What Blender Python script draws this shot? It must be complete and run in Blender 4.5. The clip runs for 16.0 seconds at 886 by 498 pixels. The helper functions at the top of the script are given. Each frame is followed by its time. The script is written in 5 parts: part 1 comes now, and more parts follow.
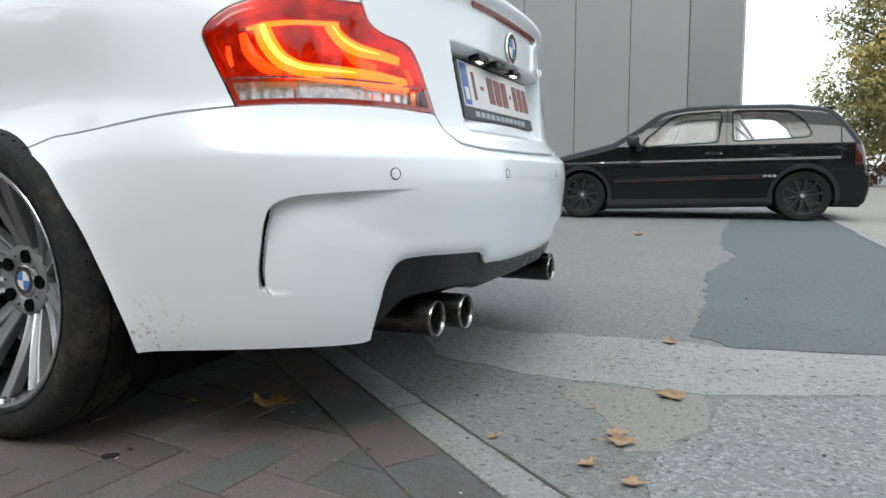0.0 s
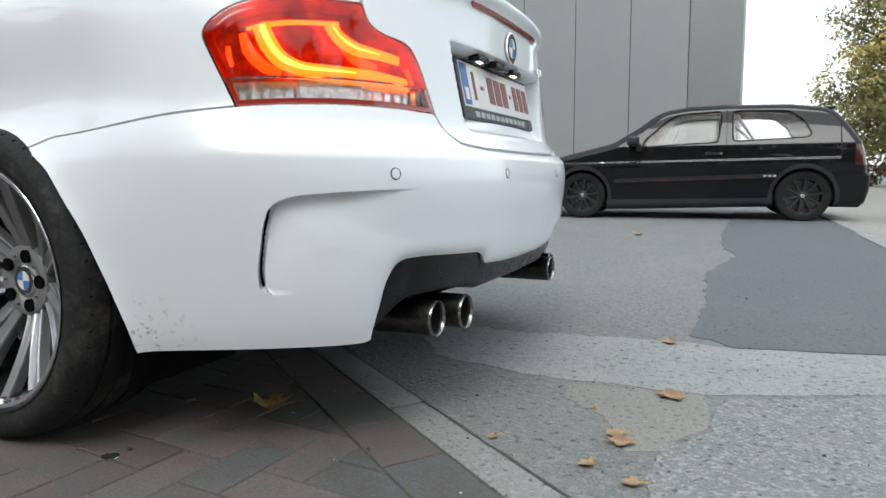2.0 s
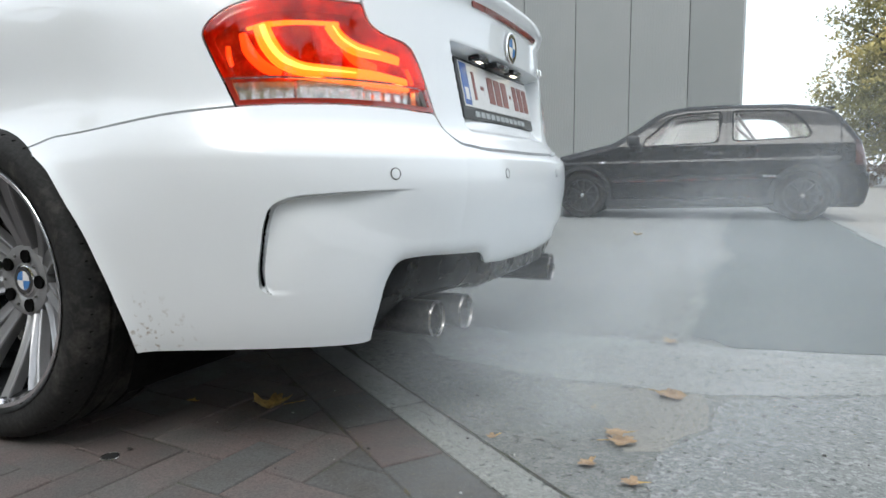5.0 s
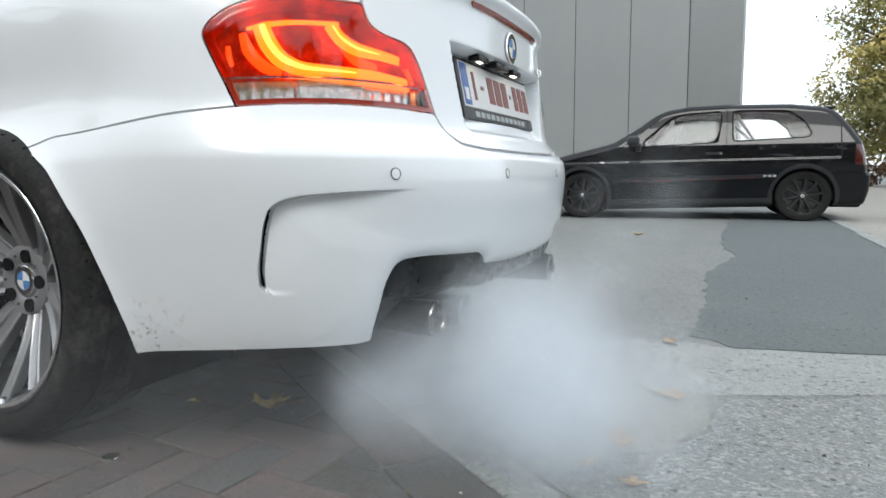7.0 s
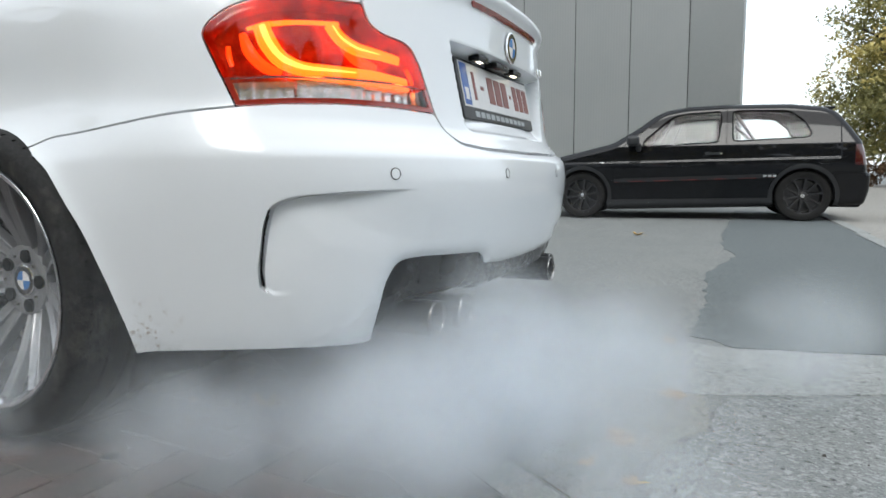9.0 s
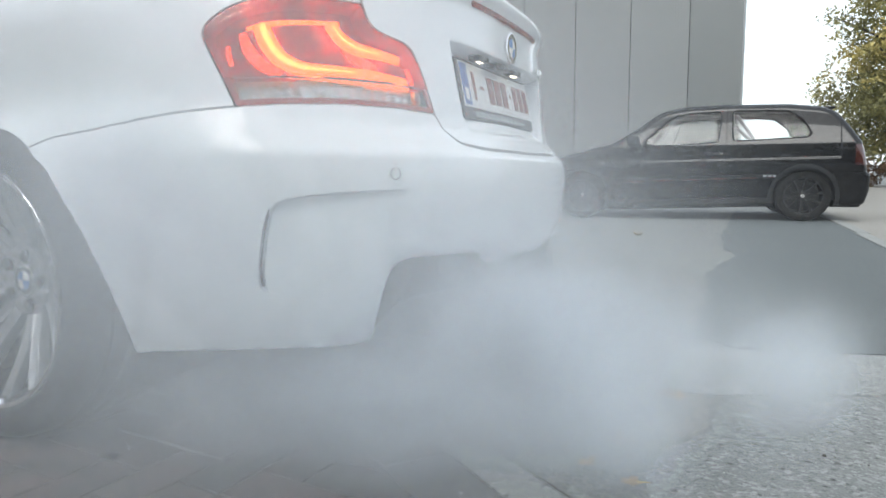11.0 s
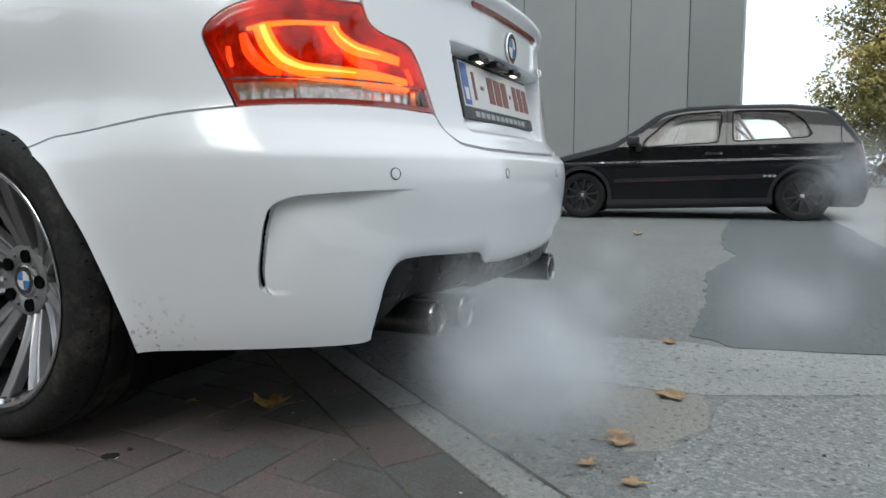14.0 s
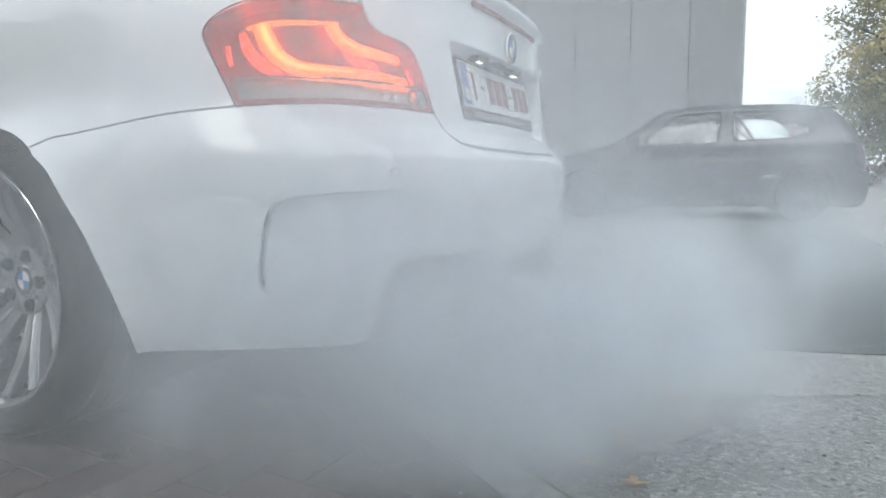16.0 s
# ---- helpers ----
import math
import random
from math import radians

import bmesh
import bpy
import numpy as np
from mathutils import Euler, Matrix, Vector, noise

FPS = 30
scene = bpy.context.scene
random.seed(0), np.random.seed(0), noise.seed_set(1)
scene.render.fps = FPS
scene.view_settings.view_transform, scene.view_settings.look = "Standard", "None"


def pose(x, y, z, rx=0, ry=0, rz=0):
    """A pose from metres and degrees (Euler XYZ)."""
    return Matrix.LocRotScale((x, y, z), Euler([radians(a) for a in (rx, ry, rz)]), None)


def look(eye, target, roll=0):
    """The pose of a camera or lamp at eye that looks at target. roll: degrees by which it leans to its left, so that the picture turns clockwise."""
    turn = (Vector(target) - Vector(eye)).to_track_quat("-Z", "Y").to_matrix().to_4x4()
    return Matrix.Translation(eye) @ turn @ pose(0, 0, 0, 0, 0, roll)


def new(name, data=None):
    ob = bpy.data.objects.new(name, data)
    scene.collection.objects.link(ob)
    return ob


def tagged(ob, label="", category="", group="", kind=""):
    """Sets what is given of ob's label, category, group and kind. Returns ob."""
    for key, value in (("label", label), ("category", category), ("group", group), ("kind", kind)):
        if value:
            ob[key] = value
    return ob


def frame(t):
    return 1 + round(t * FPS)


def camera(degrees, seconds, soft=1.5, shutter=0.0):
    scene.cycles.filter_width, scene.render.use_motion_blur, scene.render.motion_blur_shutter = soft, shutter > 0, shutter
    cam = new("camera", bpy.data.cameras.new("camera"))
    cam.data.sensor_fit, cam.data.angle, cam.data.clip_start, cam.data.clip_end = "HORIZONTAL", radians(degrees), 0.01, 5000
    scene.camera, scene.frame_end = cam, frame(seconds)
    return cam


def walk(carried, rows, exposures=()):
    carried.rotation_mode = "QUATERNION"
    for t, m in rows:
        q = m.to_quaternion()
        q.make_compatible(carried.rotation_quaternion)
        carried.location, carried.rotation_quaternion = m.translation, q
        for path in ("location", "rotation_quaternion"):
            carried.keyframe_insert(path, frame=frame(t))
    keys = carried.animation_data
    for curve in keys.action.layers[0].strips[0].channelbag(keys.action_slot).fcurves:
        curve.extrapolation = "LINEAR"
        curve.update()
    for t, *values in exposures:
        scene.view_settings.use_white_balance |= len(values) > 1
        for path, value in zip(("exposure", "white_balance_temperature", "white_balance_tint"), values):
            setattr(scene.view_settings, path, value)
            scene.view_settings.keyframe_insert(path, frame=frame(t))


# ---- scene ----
cam = camera(68.76, 16.0, soft=1.6)
EYE = Vector((1.426, -1.698, 0.553))
VIEW = pose(*EYE, 90 - 6.52, 0, 24.66) @ pose(0, 0, 0, 0, 0, -0.4)
walk(cam, [(0.0, VIEW), (16.0, VIEW)], exposures=[(t, e, 6080, 5) for t, e in ((0.0, 0.20), (7.2, 0.20), (8.2, 0.09), (11.3, 0.05), (12.0, -0.18), (15.1, -0.20), (15.8, -0.06), (16.0, -0.06))])

# ---- light: a low hazy evening sky ----
SUN_AZ, SUN_EL = 172.0, 52.0
world = bpy.data.worlds.new("sky")
scene.world = world
world.use_nodes = True
wn, wl = world.node_tree.nodes, world.node_tree.links
sky = wn.new("ShaderNodeTexSky")
sky.sky_type, sky.sun_disc = "NISHITA", False
sky.sun_elevation, sky.sun_rotation = radians(SUN_EL), radians(SUN_AZ)
sky.air_density, sky.dust_density = 1.0, 3.0
veil = wn.new("ShaderNodeMix")
veil.data_type = "RGBA"
veil.inputs[0].default_value, veil.inputs[7].default_value = 0.72, (6.4, 6.35, 6.3, 1)
wl.new(sky.outputs[0], veil.inputs[6])
wl.new(veil.outputs[2], wn["Background"].inputs[0])
wn["Background"].inputs[1].default_value = 0.27
sun = new("sun", bpy.data.lights.new("sun", "SUN"))
sun.data.energy, sun.data.angle, sun.data.color = 1.0, radians(24), (1.0, 0.95, 0.89)
SUN_WAY = Vector((math.sin(radians(SUN_AZ)) * math.cos(radians(SUN_EL)), math.cos(radians(SUN_AZ)) * math.cos(radians(SUN_EL)), math.sin(radians(SUN_EL))))
sun.matrix_world = look(SUN_WAY * 30, (0, 0, 0))


# ---- materials ----
def surface(name, base, rough=0.5, metal=0.0, vary=0.12, scale=3.0, fine=60.0, bump=0.0, second=None, coat=0.0, spec=0.5, per_piece=0.0, rough_vary=0.1, stain=(0.45, 0.65), placed=False):
    """A node material: two colours mixed by a large noise, fine grain over it, and relief."""
    m = bpy.data.materials.new(name)
    m.use_nodes = True
    nt = m.node_tree
    n, l = nt.nodes, nt.links
    p = n["Principled BSDF"]
    co = n.new("ShaderNodeTexCoord")
    big = n.new("ShaderNodeTexNoise")
    big.inputs["Scale"].default_value, big.inputs["Detail"].default_value, big.inputs["Roughness"].default_value = scale, 6, 0.6
    small = n.new("ShaderNodeTexNoise")
    small.inputs["Scale"].default_value, small.inputs["Detail"].default_value = fine, 4
    where = n.new("ShaderNodeNewGeometry").outputs["Position"] if placed else co.outputs["Object"]
    l.new(where, big.inputs["Vector"])
    l.new(where, small.inputs["Vector"])
    ramp = n.new("ShaderNodeMapRange")
    ramp.inputs[1].default_value, ramp.inputs[2].default_value = stain
    l.new(big.outputs[0], ramp.inputs[0])
    mix = n.new("ShaderNodeMix")
    mix.data_type = "RGBA"
    second = second or tuple(c * (1 - vary) for c in base)
    mix.inputs[6].default_value, mix.inputs[7].default_value = (*base, 1), (*second, 1)
    l.new(ramp.outputs[0], mix.inputs[0])
    grain = n.new("ShaderNodeMapRange")
    grain.inputs[1].default_value, grain.inputs[2].default_value = 0.3, 0.7
    grain.inputs[3].default_value, grain.inputs[4].default_value = 1 - vary, 1 + vary
    l.new(small.outputs[0], grain.inputs[0])
    hsv = n.new("ShaderNodeHueSaturation")
    l.new(mix.outputs[2], hsv.inputs["Color"])
    value = grain.outputs[0]
    if per_piece:
        info = n.new("ShaderNodeObjectInfo")
        pm = n.new("ShaderNodeMapRange")
        pm.inputs[3].default_value, pm.inputs[4].default_value = 1 - per_piece, 1 + per_piece
        l.new(info.outputs["Random"], pm.inputs[0])
        mul = n.new("ShaderNodeMath")
        mul.operation = "MULTIPLY"
        l.new(value, mul.inputs[0])
        l.new(pm.outputs[0], mul.inputs[1])
        value = mul.outputs[0]
    l.new(value, hsv.inputs["Value"])
    l.new(hsv.outputs[0], p.inputs["Base Color"])
    rr = n.new("ShaderNodeMapRange")
    rr.inputs[3].default_value, rr.inputs[4].default_value = max(rough - rough_vary, 0.02), min(rough + rough_vary, 1)
    l.new(big.outputs[0], rr.inputs[0])
    l.new(rr.outputs[0], p.inputs["Roughness"])
    p.inputs["Metallic"].default_value = metal
    p.inputs["Specular IOR Level"].default_value = spec
    p.inputs["Coat Weight"].default_value, p.inputs["Coat Roughness"].default_value = coat, 0.012
    if bump:
        b = n.new("ShaderNodeBump")
        b.inputs["Strength"].default_value, b.inputs["Distance"].default_value = 1.0, bump
        l.new(small.outputs[0], b.inputs["Height"])
        l.new(b.outputs[0], p.inputs["Normal"])
    return m


def glow(name, colour, strength):
    m = bpy.data.materials.new(name)
    m.use_nodes = True
    p = m.node_tree.nodes["Principled BSDF"]
    p.inputs["Base Color"].default_value = (*colour, 1)
    p.inputs["Emission Color"].default_value, p.inputs["Emission Strength"].default_value = (*colour, 1), strength
    return m


def glass(name, tint=(0.95, 0.97, 0.97), rough=0.0, ior=1.45):
    m = bpy.data.materials.new(name)
    m.use_nodes = True
    p = m.node_tree.nodes["Principled BSDF"]
    p.inputs["Base Color"].default_value = (*tint, 1)
    p.inputs["Transmission Weight"].default_value, p.inputs["Roughness"].default_value, p.inputs["IOR"].default_value = 1.0, rough, ior
    return m


# ---- mesh tools ----
def mesh_of(name, bm, material, smooth=35):
    me = bpy.data.meshes.new(name)
    bm.normal_update()
    bm.to_mesh(me)
    bm.free()
    for m in (material if isinstance(material, (list, tuple)) else [material]):
        me.materials.append(m)
    if smooth:
        me.shade_smooth()
        me.set_sharp_from_angle(angle=radians(smooth))
    return me


def part(name, bm, material, parent=None, label="", smooth=35):
    ob = new(name, mesh_of(name, bm, material, smooth))
    if parent is not None:
        ob.parent = parent
    return tagged(ob, label)


def thing(name, label, category, m=None, group="", kind=""):
    ob = new(name)
    ob.matrix_basis = m or Matrix.Identity(4)
    return tagged(ob, label, category, group, kind)


def grid_mesh(points, closed_u=False, closed_v=False):
    """A bmesh from an array (nu, nv, 3) of points."""
    bm = bmesh.new()
    nu, nv = points.shape[:2]
    vs = [[bm.verts.new(points[i, j]) for j in range(nv)] for i in range(nu)]
    for i in range(nu if closed_u else nu - 1):
        for j in range(nv if closed_v else nv - 1):
            bm.faces.new((vs[i][j], vs[(i + 1) % nu][j], vs[(i + 1) % nu][(j + 1) % nv], vs[i][(j + 1) % nv]))
    return bm


def box(lo, hi, bevel=0.0, bm=None, segments=2):
    """A box between two corners with rounded edges, added to bm."""
    b = bmesh.new()
    bmesh.ops.create_cube(b, size=1)
    lo, hi = Vector(lo), Vector(hi)
    bmesh.ops.transform(b, matrix=Matrix.LocRotScale((lo + hi) / 2, None, hi - lo), verts=b.verts)
    if bevel:
        bmesh.ops.bevel(b, geom=b.edges[:], offset=bevel, segments=segments, profile=0.5, affect="EDGES")
    return add(bm, b) if bm else b


def add(bm, other, m=None):
    """Joins other into bm."""
    if m:
        bmesh.ops.transform(other, matrix=m, verts=other.verts)
    me = bpy.data.meshes.new("tmp")
    other.to_mesh(me)
    other.free()
    bm.from_mesh(me)
    bpy.data.meshes.remove(me)
    return bm


def lathe(profile, steps=48, axis="Z"):
    """Turns a profile of (radius, height) about an axis. The profile may be closed by repeating its first point."""
    a = np.linspace(0, 2 * math.pi, steps, endpoint=False)
    pr = np.array(profile, float)
    pts = np.stack([pr[None, :, 0] * np.cos(a)[:, None], pr[None, :, 0] * np.sin(a)[:, None], pr[None, :, 1] + 0 * a[:, None]], -1)
    if axis == "Y":
        pts = pts[..., [0, 2, 1]]
        pts[..., 2] *= -1
    if axis == "X":
        pts = pts[..., [2, 0, 1]]
    bm = grid_mesh(pts, closed_u=True)
    bmesh.ops.remove_doubles(bm, verts=bm.verts, dist=1e-5)
    bmesh.ops.recalc_face_normals(bm, faces=bm.faces)
    return bm


def rounded(pts, r=0.02, steps=5):
    """A closed outline with its corners rounded, as an array."""
    out = []
    pts = [p for i, p in enumerate(pts) if math.dist(p[:2], pts[i - 1][:2]) > 1e-6]
    n = len(pts)
    for i in range(n):
        p0, p1, p2 = (np.array(pts[k % n][:2], float) for k in (i - 1, i, i + 1))
        rr = pts[i][2] if len(pts[i]) > 2 else r
        a, b = p0 - p1, p2 - p1
        la, lb = np.linalg.norm(a), np.linalg.norm(b)
        q = min(rr, la * 0.45, lb * 0.45)
        s, e = p1 + a / la * q, p1 + b / lb * q
        for u in np.linspace(0, 1, steps):
            out.append((1 - u) ** 2 * s + 2 * u * (1 - u) * p1 + u * u * e)
    return np.array(out)


def signed(px, pz, poly):
    """Signed distance from points to a closed outline; negative inside."""
    d = np.full(px.shape, 1e9)
    inside = np.zeros(px.shape, bool)
    n = len(poly)
    for i in range(n):
        (ax, az), (bx, bz) = poly[i], poly[(i + 1) % n]
        ex, ez = bx - ax, bz - az
        u = np.clip(((px - ax) * ex + (pz - az) * ez) / (ex * ex + ez * ez + 1e-12), 0, 1)
        d = np.minimum(d, np.hypot(px - ax - u * ex, pz - az - u * ez))
        if az != bz:
            inside ^= ((az > pz) != (bz > pz)) & (px < ex * (pz - az) / ez + ax)
    return np.where(inside, -d, d)


def sheet(points, level, thick=0.01, lip=0.002):
    """The part of a grid of points (nu, nv, 3) where level < 0, cut cleanly along level = 0, its rim turned inwards by thick."""
    nu, nv = level.shape
    gu, gv = np.gradient(points, axis=0), np.gradient(points, axis=1)
    nor = np.cross(gu, gv)
    nor /= np.linalg.norm(nor, axis=-1, keepdims=True) + 1e-12
    verts, faces, made, inward = [], [], {}, []

    def corner(i, j):
        k = (i, j)
        if k not in made:
            made[k] = len(verts)
            verts.append(points[i, j])
            inward.append(nor[i, j])
        return made[k]

    def cut(a, b):
        k = (a, b) if a < b else (b, a)
        key = ("e", *k)
        if key not in made:
            la, lb = level[k[0]], level[k[1]]
            u = min(max(la / (la - lb), 0.02), 0.98)
            made[key] = len(verts)
            verts.append(points[k[0]] * (1 - u) + points[k[1]] * u)
            inward.append(nor[k[0]] * (1 - u) + nor[k[1]] * u)
        return made[key]

    low = level < 0
    some = low[:-1, :-1] | low[1:, :-1] | low[1:, 1:] | low[:-1, 1:]
    rim = []
    for i, j in zip(*np.nonzero(some)):
        ring = [(i, j), (i + 1, j), (i + 1, j + 1), (i, j + 1)]
        ids, cuts = [], []
        for k in range(4):
            a, b = ring[k], ring[(k + 1) % 4]
            if low[a]:
                ids.append(corner(*a))
            if low[a] != low[b]:
                ids.append(cut(a, b))
                cuts.append((len(ids) - 1, low[a]))
        if len(ids) > 2:
            faces.append(ids)
        if len(cuts) == 2:
            out = [ids[c[0]] for c in cuts if c[1]]
            back = [ids[c[0]] for c in cuts if not c[1]]
            if out and back:
                rim.append((out[0], back[0]))
    if thick:
        shift, deep = {}, {}
        for a, b in rim:
            for k in (a, b):
                if k not in deep:
                    deep[k] = len(verts)
                    verts.append(np.asarray(verts[k]) - inward[k] * thick)
        for a, b in rim:
            faces.append((b, a, deep[a], deep[b]))
    return np.array(verts), faces


def skin_part(name, verts, faces, material, parent, label="", smooth=40):
    me = bpy.data.meshes.new(name)
    me.from_pydata([tuple(v) for v in verts], [], [tuple(int(i) for i in f) for f in faces])
    for m in (material if isinstance(material, (list, tuple)) else [material]):
        me.materials.append(m)
    me.shade_smooth()
    me.set_sharp_from_angle(angle=radians(smooth))
    me.update()
    ob = new(name, me)
    ob.parent = parent
    return tagged(ob, label)


def text_mesh(text, size, m, material, parent, name="lettering", depth=0.001, align="CENTER"):
    """Words in the built-in font as a thin mesh."""
    cu = bpy.data.curves.new("t", "FONT")
    cu.body, cu.size, cu.extrude, cu.align_x, cu.align_y = text, size, depth, align, "CENTER"
    ob = bpy.data.objects.new("t", cu)
    me = bpy.data.meshes.new_from_object(ob)
    bpy.data.objects.remove(ob)
    me.transform(m)
    me.materials.clear()
    me.materials.append(material)
    out = new(name, me)
    out.parent = parent
    return out


WHITE = surface("white_paint", (0.78, 0.80, 0.82), 0.5, vary=0.008, spec=0.15, coat=1.0, scale=1.5, fine=700, second=(0.77, 0.79, 0.81), rough_vary=0.03)
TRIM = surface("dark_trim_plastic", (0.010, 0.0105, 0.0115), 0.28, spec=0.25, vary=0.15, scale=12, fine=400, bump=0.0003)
# also blackens slots, gaps and hollows, where there is only shade
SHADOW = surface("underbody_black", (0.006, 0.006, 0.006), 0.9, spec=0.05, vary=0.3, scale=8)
RUBBER = surface("tyre_rubber", (0.017, 0.0165, 0.016), 0.78, vary=0.3, scale=14, fine=130, bump=0.0012, second=(0.065, 0.06, 0.054), stain=(0.52, 0.75), spec=0.25)
ALLOY = surface("silver_alloy", (0.306, 0.306, 0.315), 0.32, metal=0.5, vary=0.06, scale=10, fine=300)
POLISH = surface("polished_lip", (0.8, 0.8, 0.82), 0.12, metal=1.0, vary=0.03)
STEEL = surface("exhaust_steel", (0.34, 0.33, 0.32), 0.26, metal=1.0, vary=0.2, scale=20, fine=200)
PIPE = surface("tailpipe_steel", (0.10, 0.098, 0.095), 0.33, metal=1.0, vary=0.25, scale=18, fine=200)
SOOT = surface("soot", (0.008, 0.008, 0.008), 0.9, vary=0.3)
CHROME = surface("chrome", (0.85, 0.85, 0.86), 0.08, metal=1.0, vary=0.02)
BLUE = surface("enamel_blue", (0.05, 0.20, 0.52), 0.2, vary=0.03, coat=1.0)
ENAMEL = surface("enamel_white", (0.8, 0.8, 0.8), 0.2, vary=0.02, coat=1.0)
ENAMEL_BLACK = surface("enamel_black", (0.015, 0.015, 0.017), 0.2, vary=0.05, coat=1.0)
PLATE_WHITE = surface("plate_white", (0.72, 0.71, 0.70), 0.4, vary=0.03, scale=20)
PLATE_RED = surface("plate_dark_red", (0.20, 0.045, 0.03), 0.4, vary=0.1)
PLATE_BLUE = surface("plate_blue", (0.06, 0.13, 0.38), 0.4, vary=0.05)
FRAME_GREY = surface("plate_frame_black", (0.02, 0.02, 0.022), 0.35, vary=0.1)
BAR_GREY = surface("faded_print", (0.35, 0.37, 0.38), 0.5, vary=0.1)
REFLECTOR = surface("lamp_reflector", (0.72, 0.72, 0.72), 0.2, metal=0.85, vary=0.25, scale=60, fine=300)
HOUSING = surface("lamp_housing_red", (0.62, 0.06, 0.012), 0.25, vary=0.25, scale=11, fine=160, second=(0.25, 0.012, 0.004), stain=(0.44, 0.58))
GUIDE = glow("light_guide_amber", (1.0, 0.42, 0.08), 2.6)
GUIDE_CORE = glow("light_guide_core", (1.0, 0.72, 0.42), 4.5)
GUIDE_FILL = glow("guide_fill_red", (1.0, 0.17, 0.025), 1.5)
BULB = glow("plate_lamp_white", (1.0, 0.85, 0.62), 6.0)


def lens(name, tint, gloss_rough=0.03):
    """Thin coloured lamp cover: clear tinted plastic with a glossy face."""
    m = bpy.data.materials.new(name)
    m.use_nodes = True
    n, l = m.node_tree.nodes, m.node_tree.links
    n.remove(n["Principled BSDF"])
    tr, gl, mx, fr = n.new("ShaderNodeBsdfTransparent"), n.new("ShaderNodeBsdfGlossy"), n.new("ShaderNodeMixShader"), n.new("ShaderNodeFresnel")
    tr.inputs[0].default_value = (*tint, 1)
    gl.inputs["Roughness"].default_value = gloss_rough
    l.new(fr.outputs[0], mx.inputs[0])
    l.new(tr.outputs[0], mx.inputs[1])
    l.new(gl.outputs[0], mx.inputs[2])
    l.new(mx.outputs[0], n["Material Output"].inputs[0])
    return m




def dirty_paint():
    """The bumper's paint, with brown splashes low behind the wheel."""
    m = surface("white_paint_splashed", (0.78, 0.80, 0.82), 0.5, vary=0.008, spec=0.15, coat=1.0, scale=1.5, fine=700, second=(0.77, 0.79, 0.81), rough_vary=0.03)
    n, l = m.node_tree.nodes, m.node_tree.links
    b = n["Principled BSDF"]
    co, dist, sp = n.new("ShaderNodeTexCoord"), n.new("ShaderNodeVectorMath"), n.new("ShaderNodeTexNoise")
    dist.operation = "DISTANCE"
    dist.inputs[1].default_value = (0.43, -0.86, 0.235)
    l.new(co.outputs["Object"], dist.inputs[0])
    sp.inputs["Scale"].default_value, sp.inputs["Detail"].default_value = 70, 5
    l.new(co.outputs["Object"], sp.inputs["Vector"])
    near, spot, mul, mix = n.new("ShaderNodeMapRange"), n.new("ShaderNodeMapRange"), n.new("ShaderNodeMath"), n.new("ShaderNodeMix")
    near.inputs[1].default_value, near.inputs[2].default_value = 0.12, 0.01
    l.new(dist.outputs["Value"], near.inputs[0])
    spot.inputs[1].default_value, spot.inputs[2].default_value = 0.57, 0.70
    l.new(sp.outputs[0], spot.inputs[0])
    mul.operation, mix.data_type = "MULTIPLY", "RGBA"
    l.new(near.outputs[0], mul.inputs[0])
    l.new(spot.outputs[0], mul.inputs[1])
    old = b.inputs["Base Color"].links[0].from_socket
    l.new(mul.outputs[0], mix.inputs[0])
    l.new(old, mix.inputs[6])
    mix.inputs[7].default_value = (0.22, 0.14, 0.07, 1)
    l.new(mix.outputs[2], b.inputs["Base Color"])
    return m


SPLASHED = dirty_paint()
RED_LENS = lens("red_lamp_cover", (1.0, 0.30, 0.07), 0.01)
CLEAR_LENS = lens("clear_lamp_cover", (0.93, 0.93, 0.93))
DARK_LENS = lens("tinted_glass", (0.82, 0.86, 0.86), 0.01)

def ease(x, xs, ys):
    """Smooth curve through a short table."""
    x = np.asarray(x, float)
    xs, ys = np.array(xs, float), np.array(ys, float)
    h, d = np.diff(xs), np.diff(ys) / np.diff(xs)
    m = np.zeros(len(xs))
    m[0], m[-1] = d[0], d[-1]
    for i in range(1, len(xs) - 1):
        m[i] = 0 if d[i - 1] * d[i] <= 0 else 3 * (h[i - 1] + h[i]) / ((2 * h[i] + h[i - 1]) / d[i - 1] + (h[i] + 2 * h[i - 1]) / d[i])
    k = np.clip(np.searchsorted(xs, x) - 1, 0, len(xs) - 2)
    u = np.clip((x - xs[k]) / h[k], 0, 1)
    return ((1 + 2 * u) * (1 - u) ** 2 * ys[k] + u * (1 - u) ** 2 * h[k] * m[k] + u * u * (3 - 2 * u) * ys[k + 1] + u * u * (u - 1) * h[k] * m[k + 1])


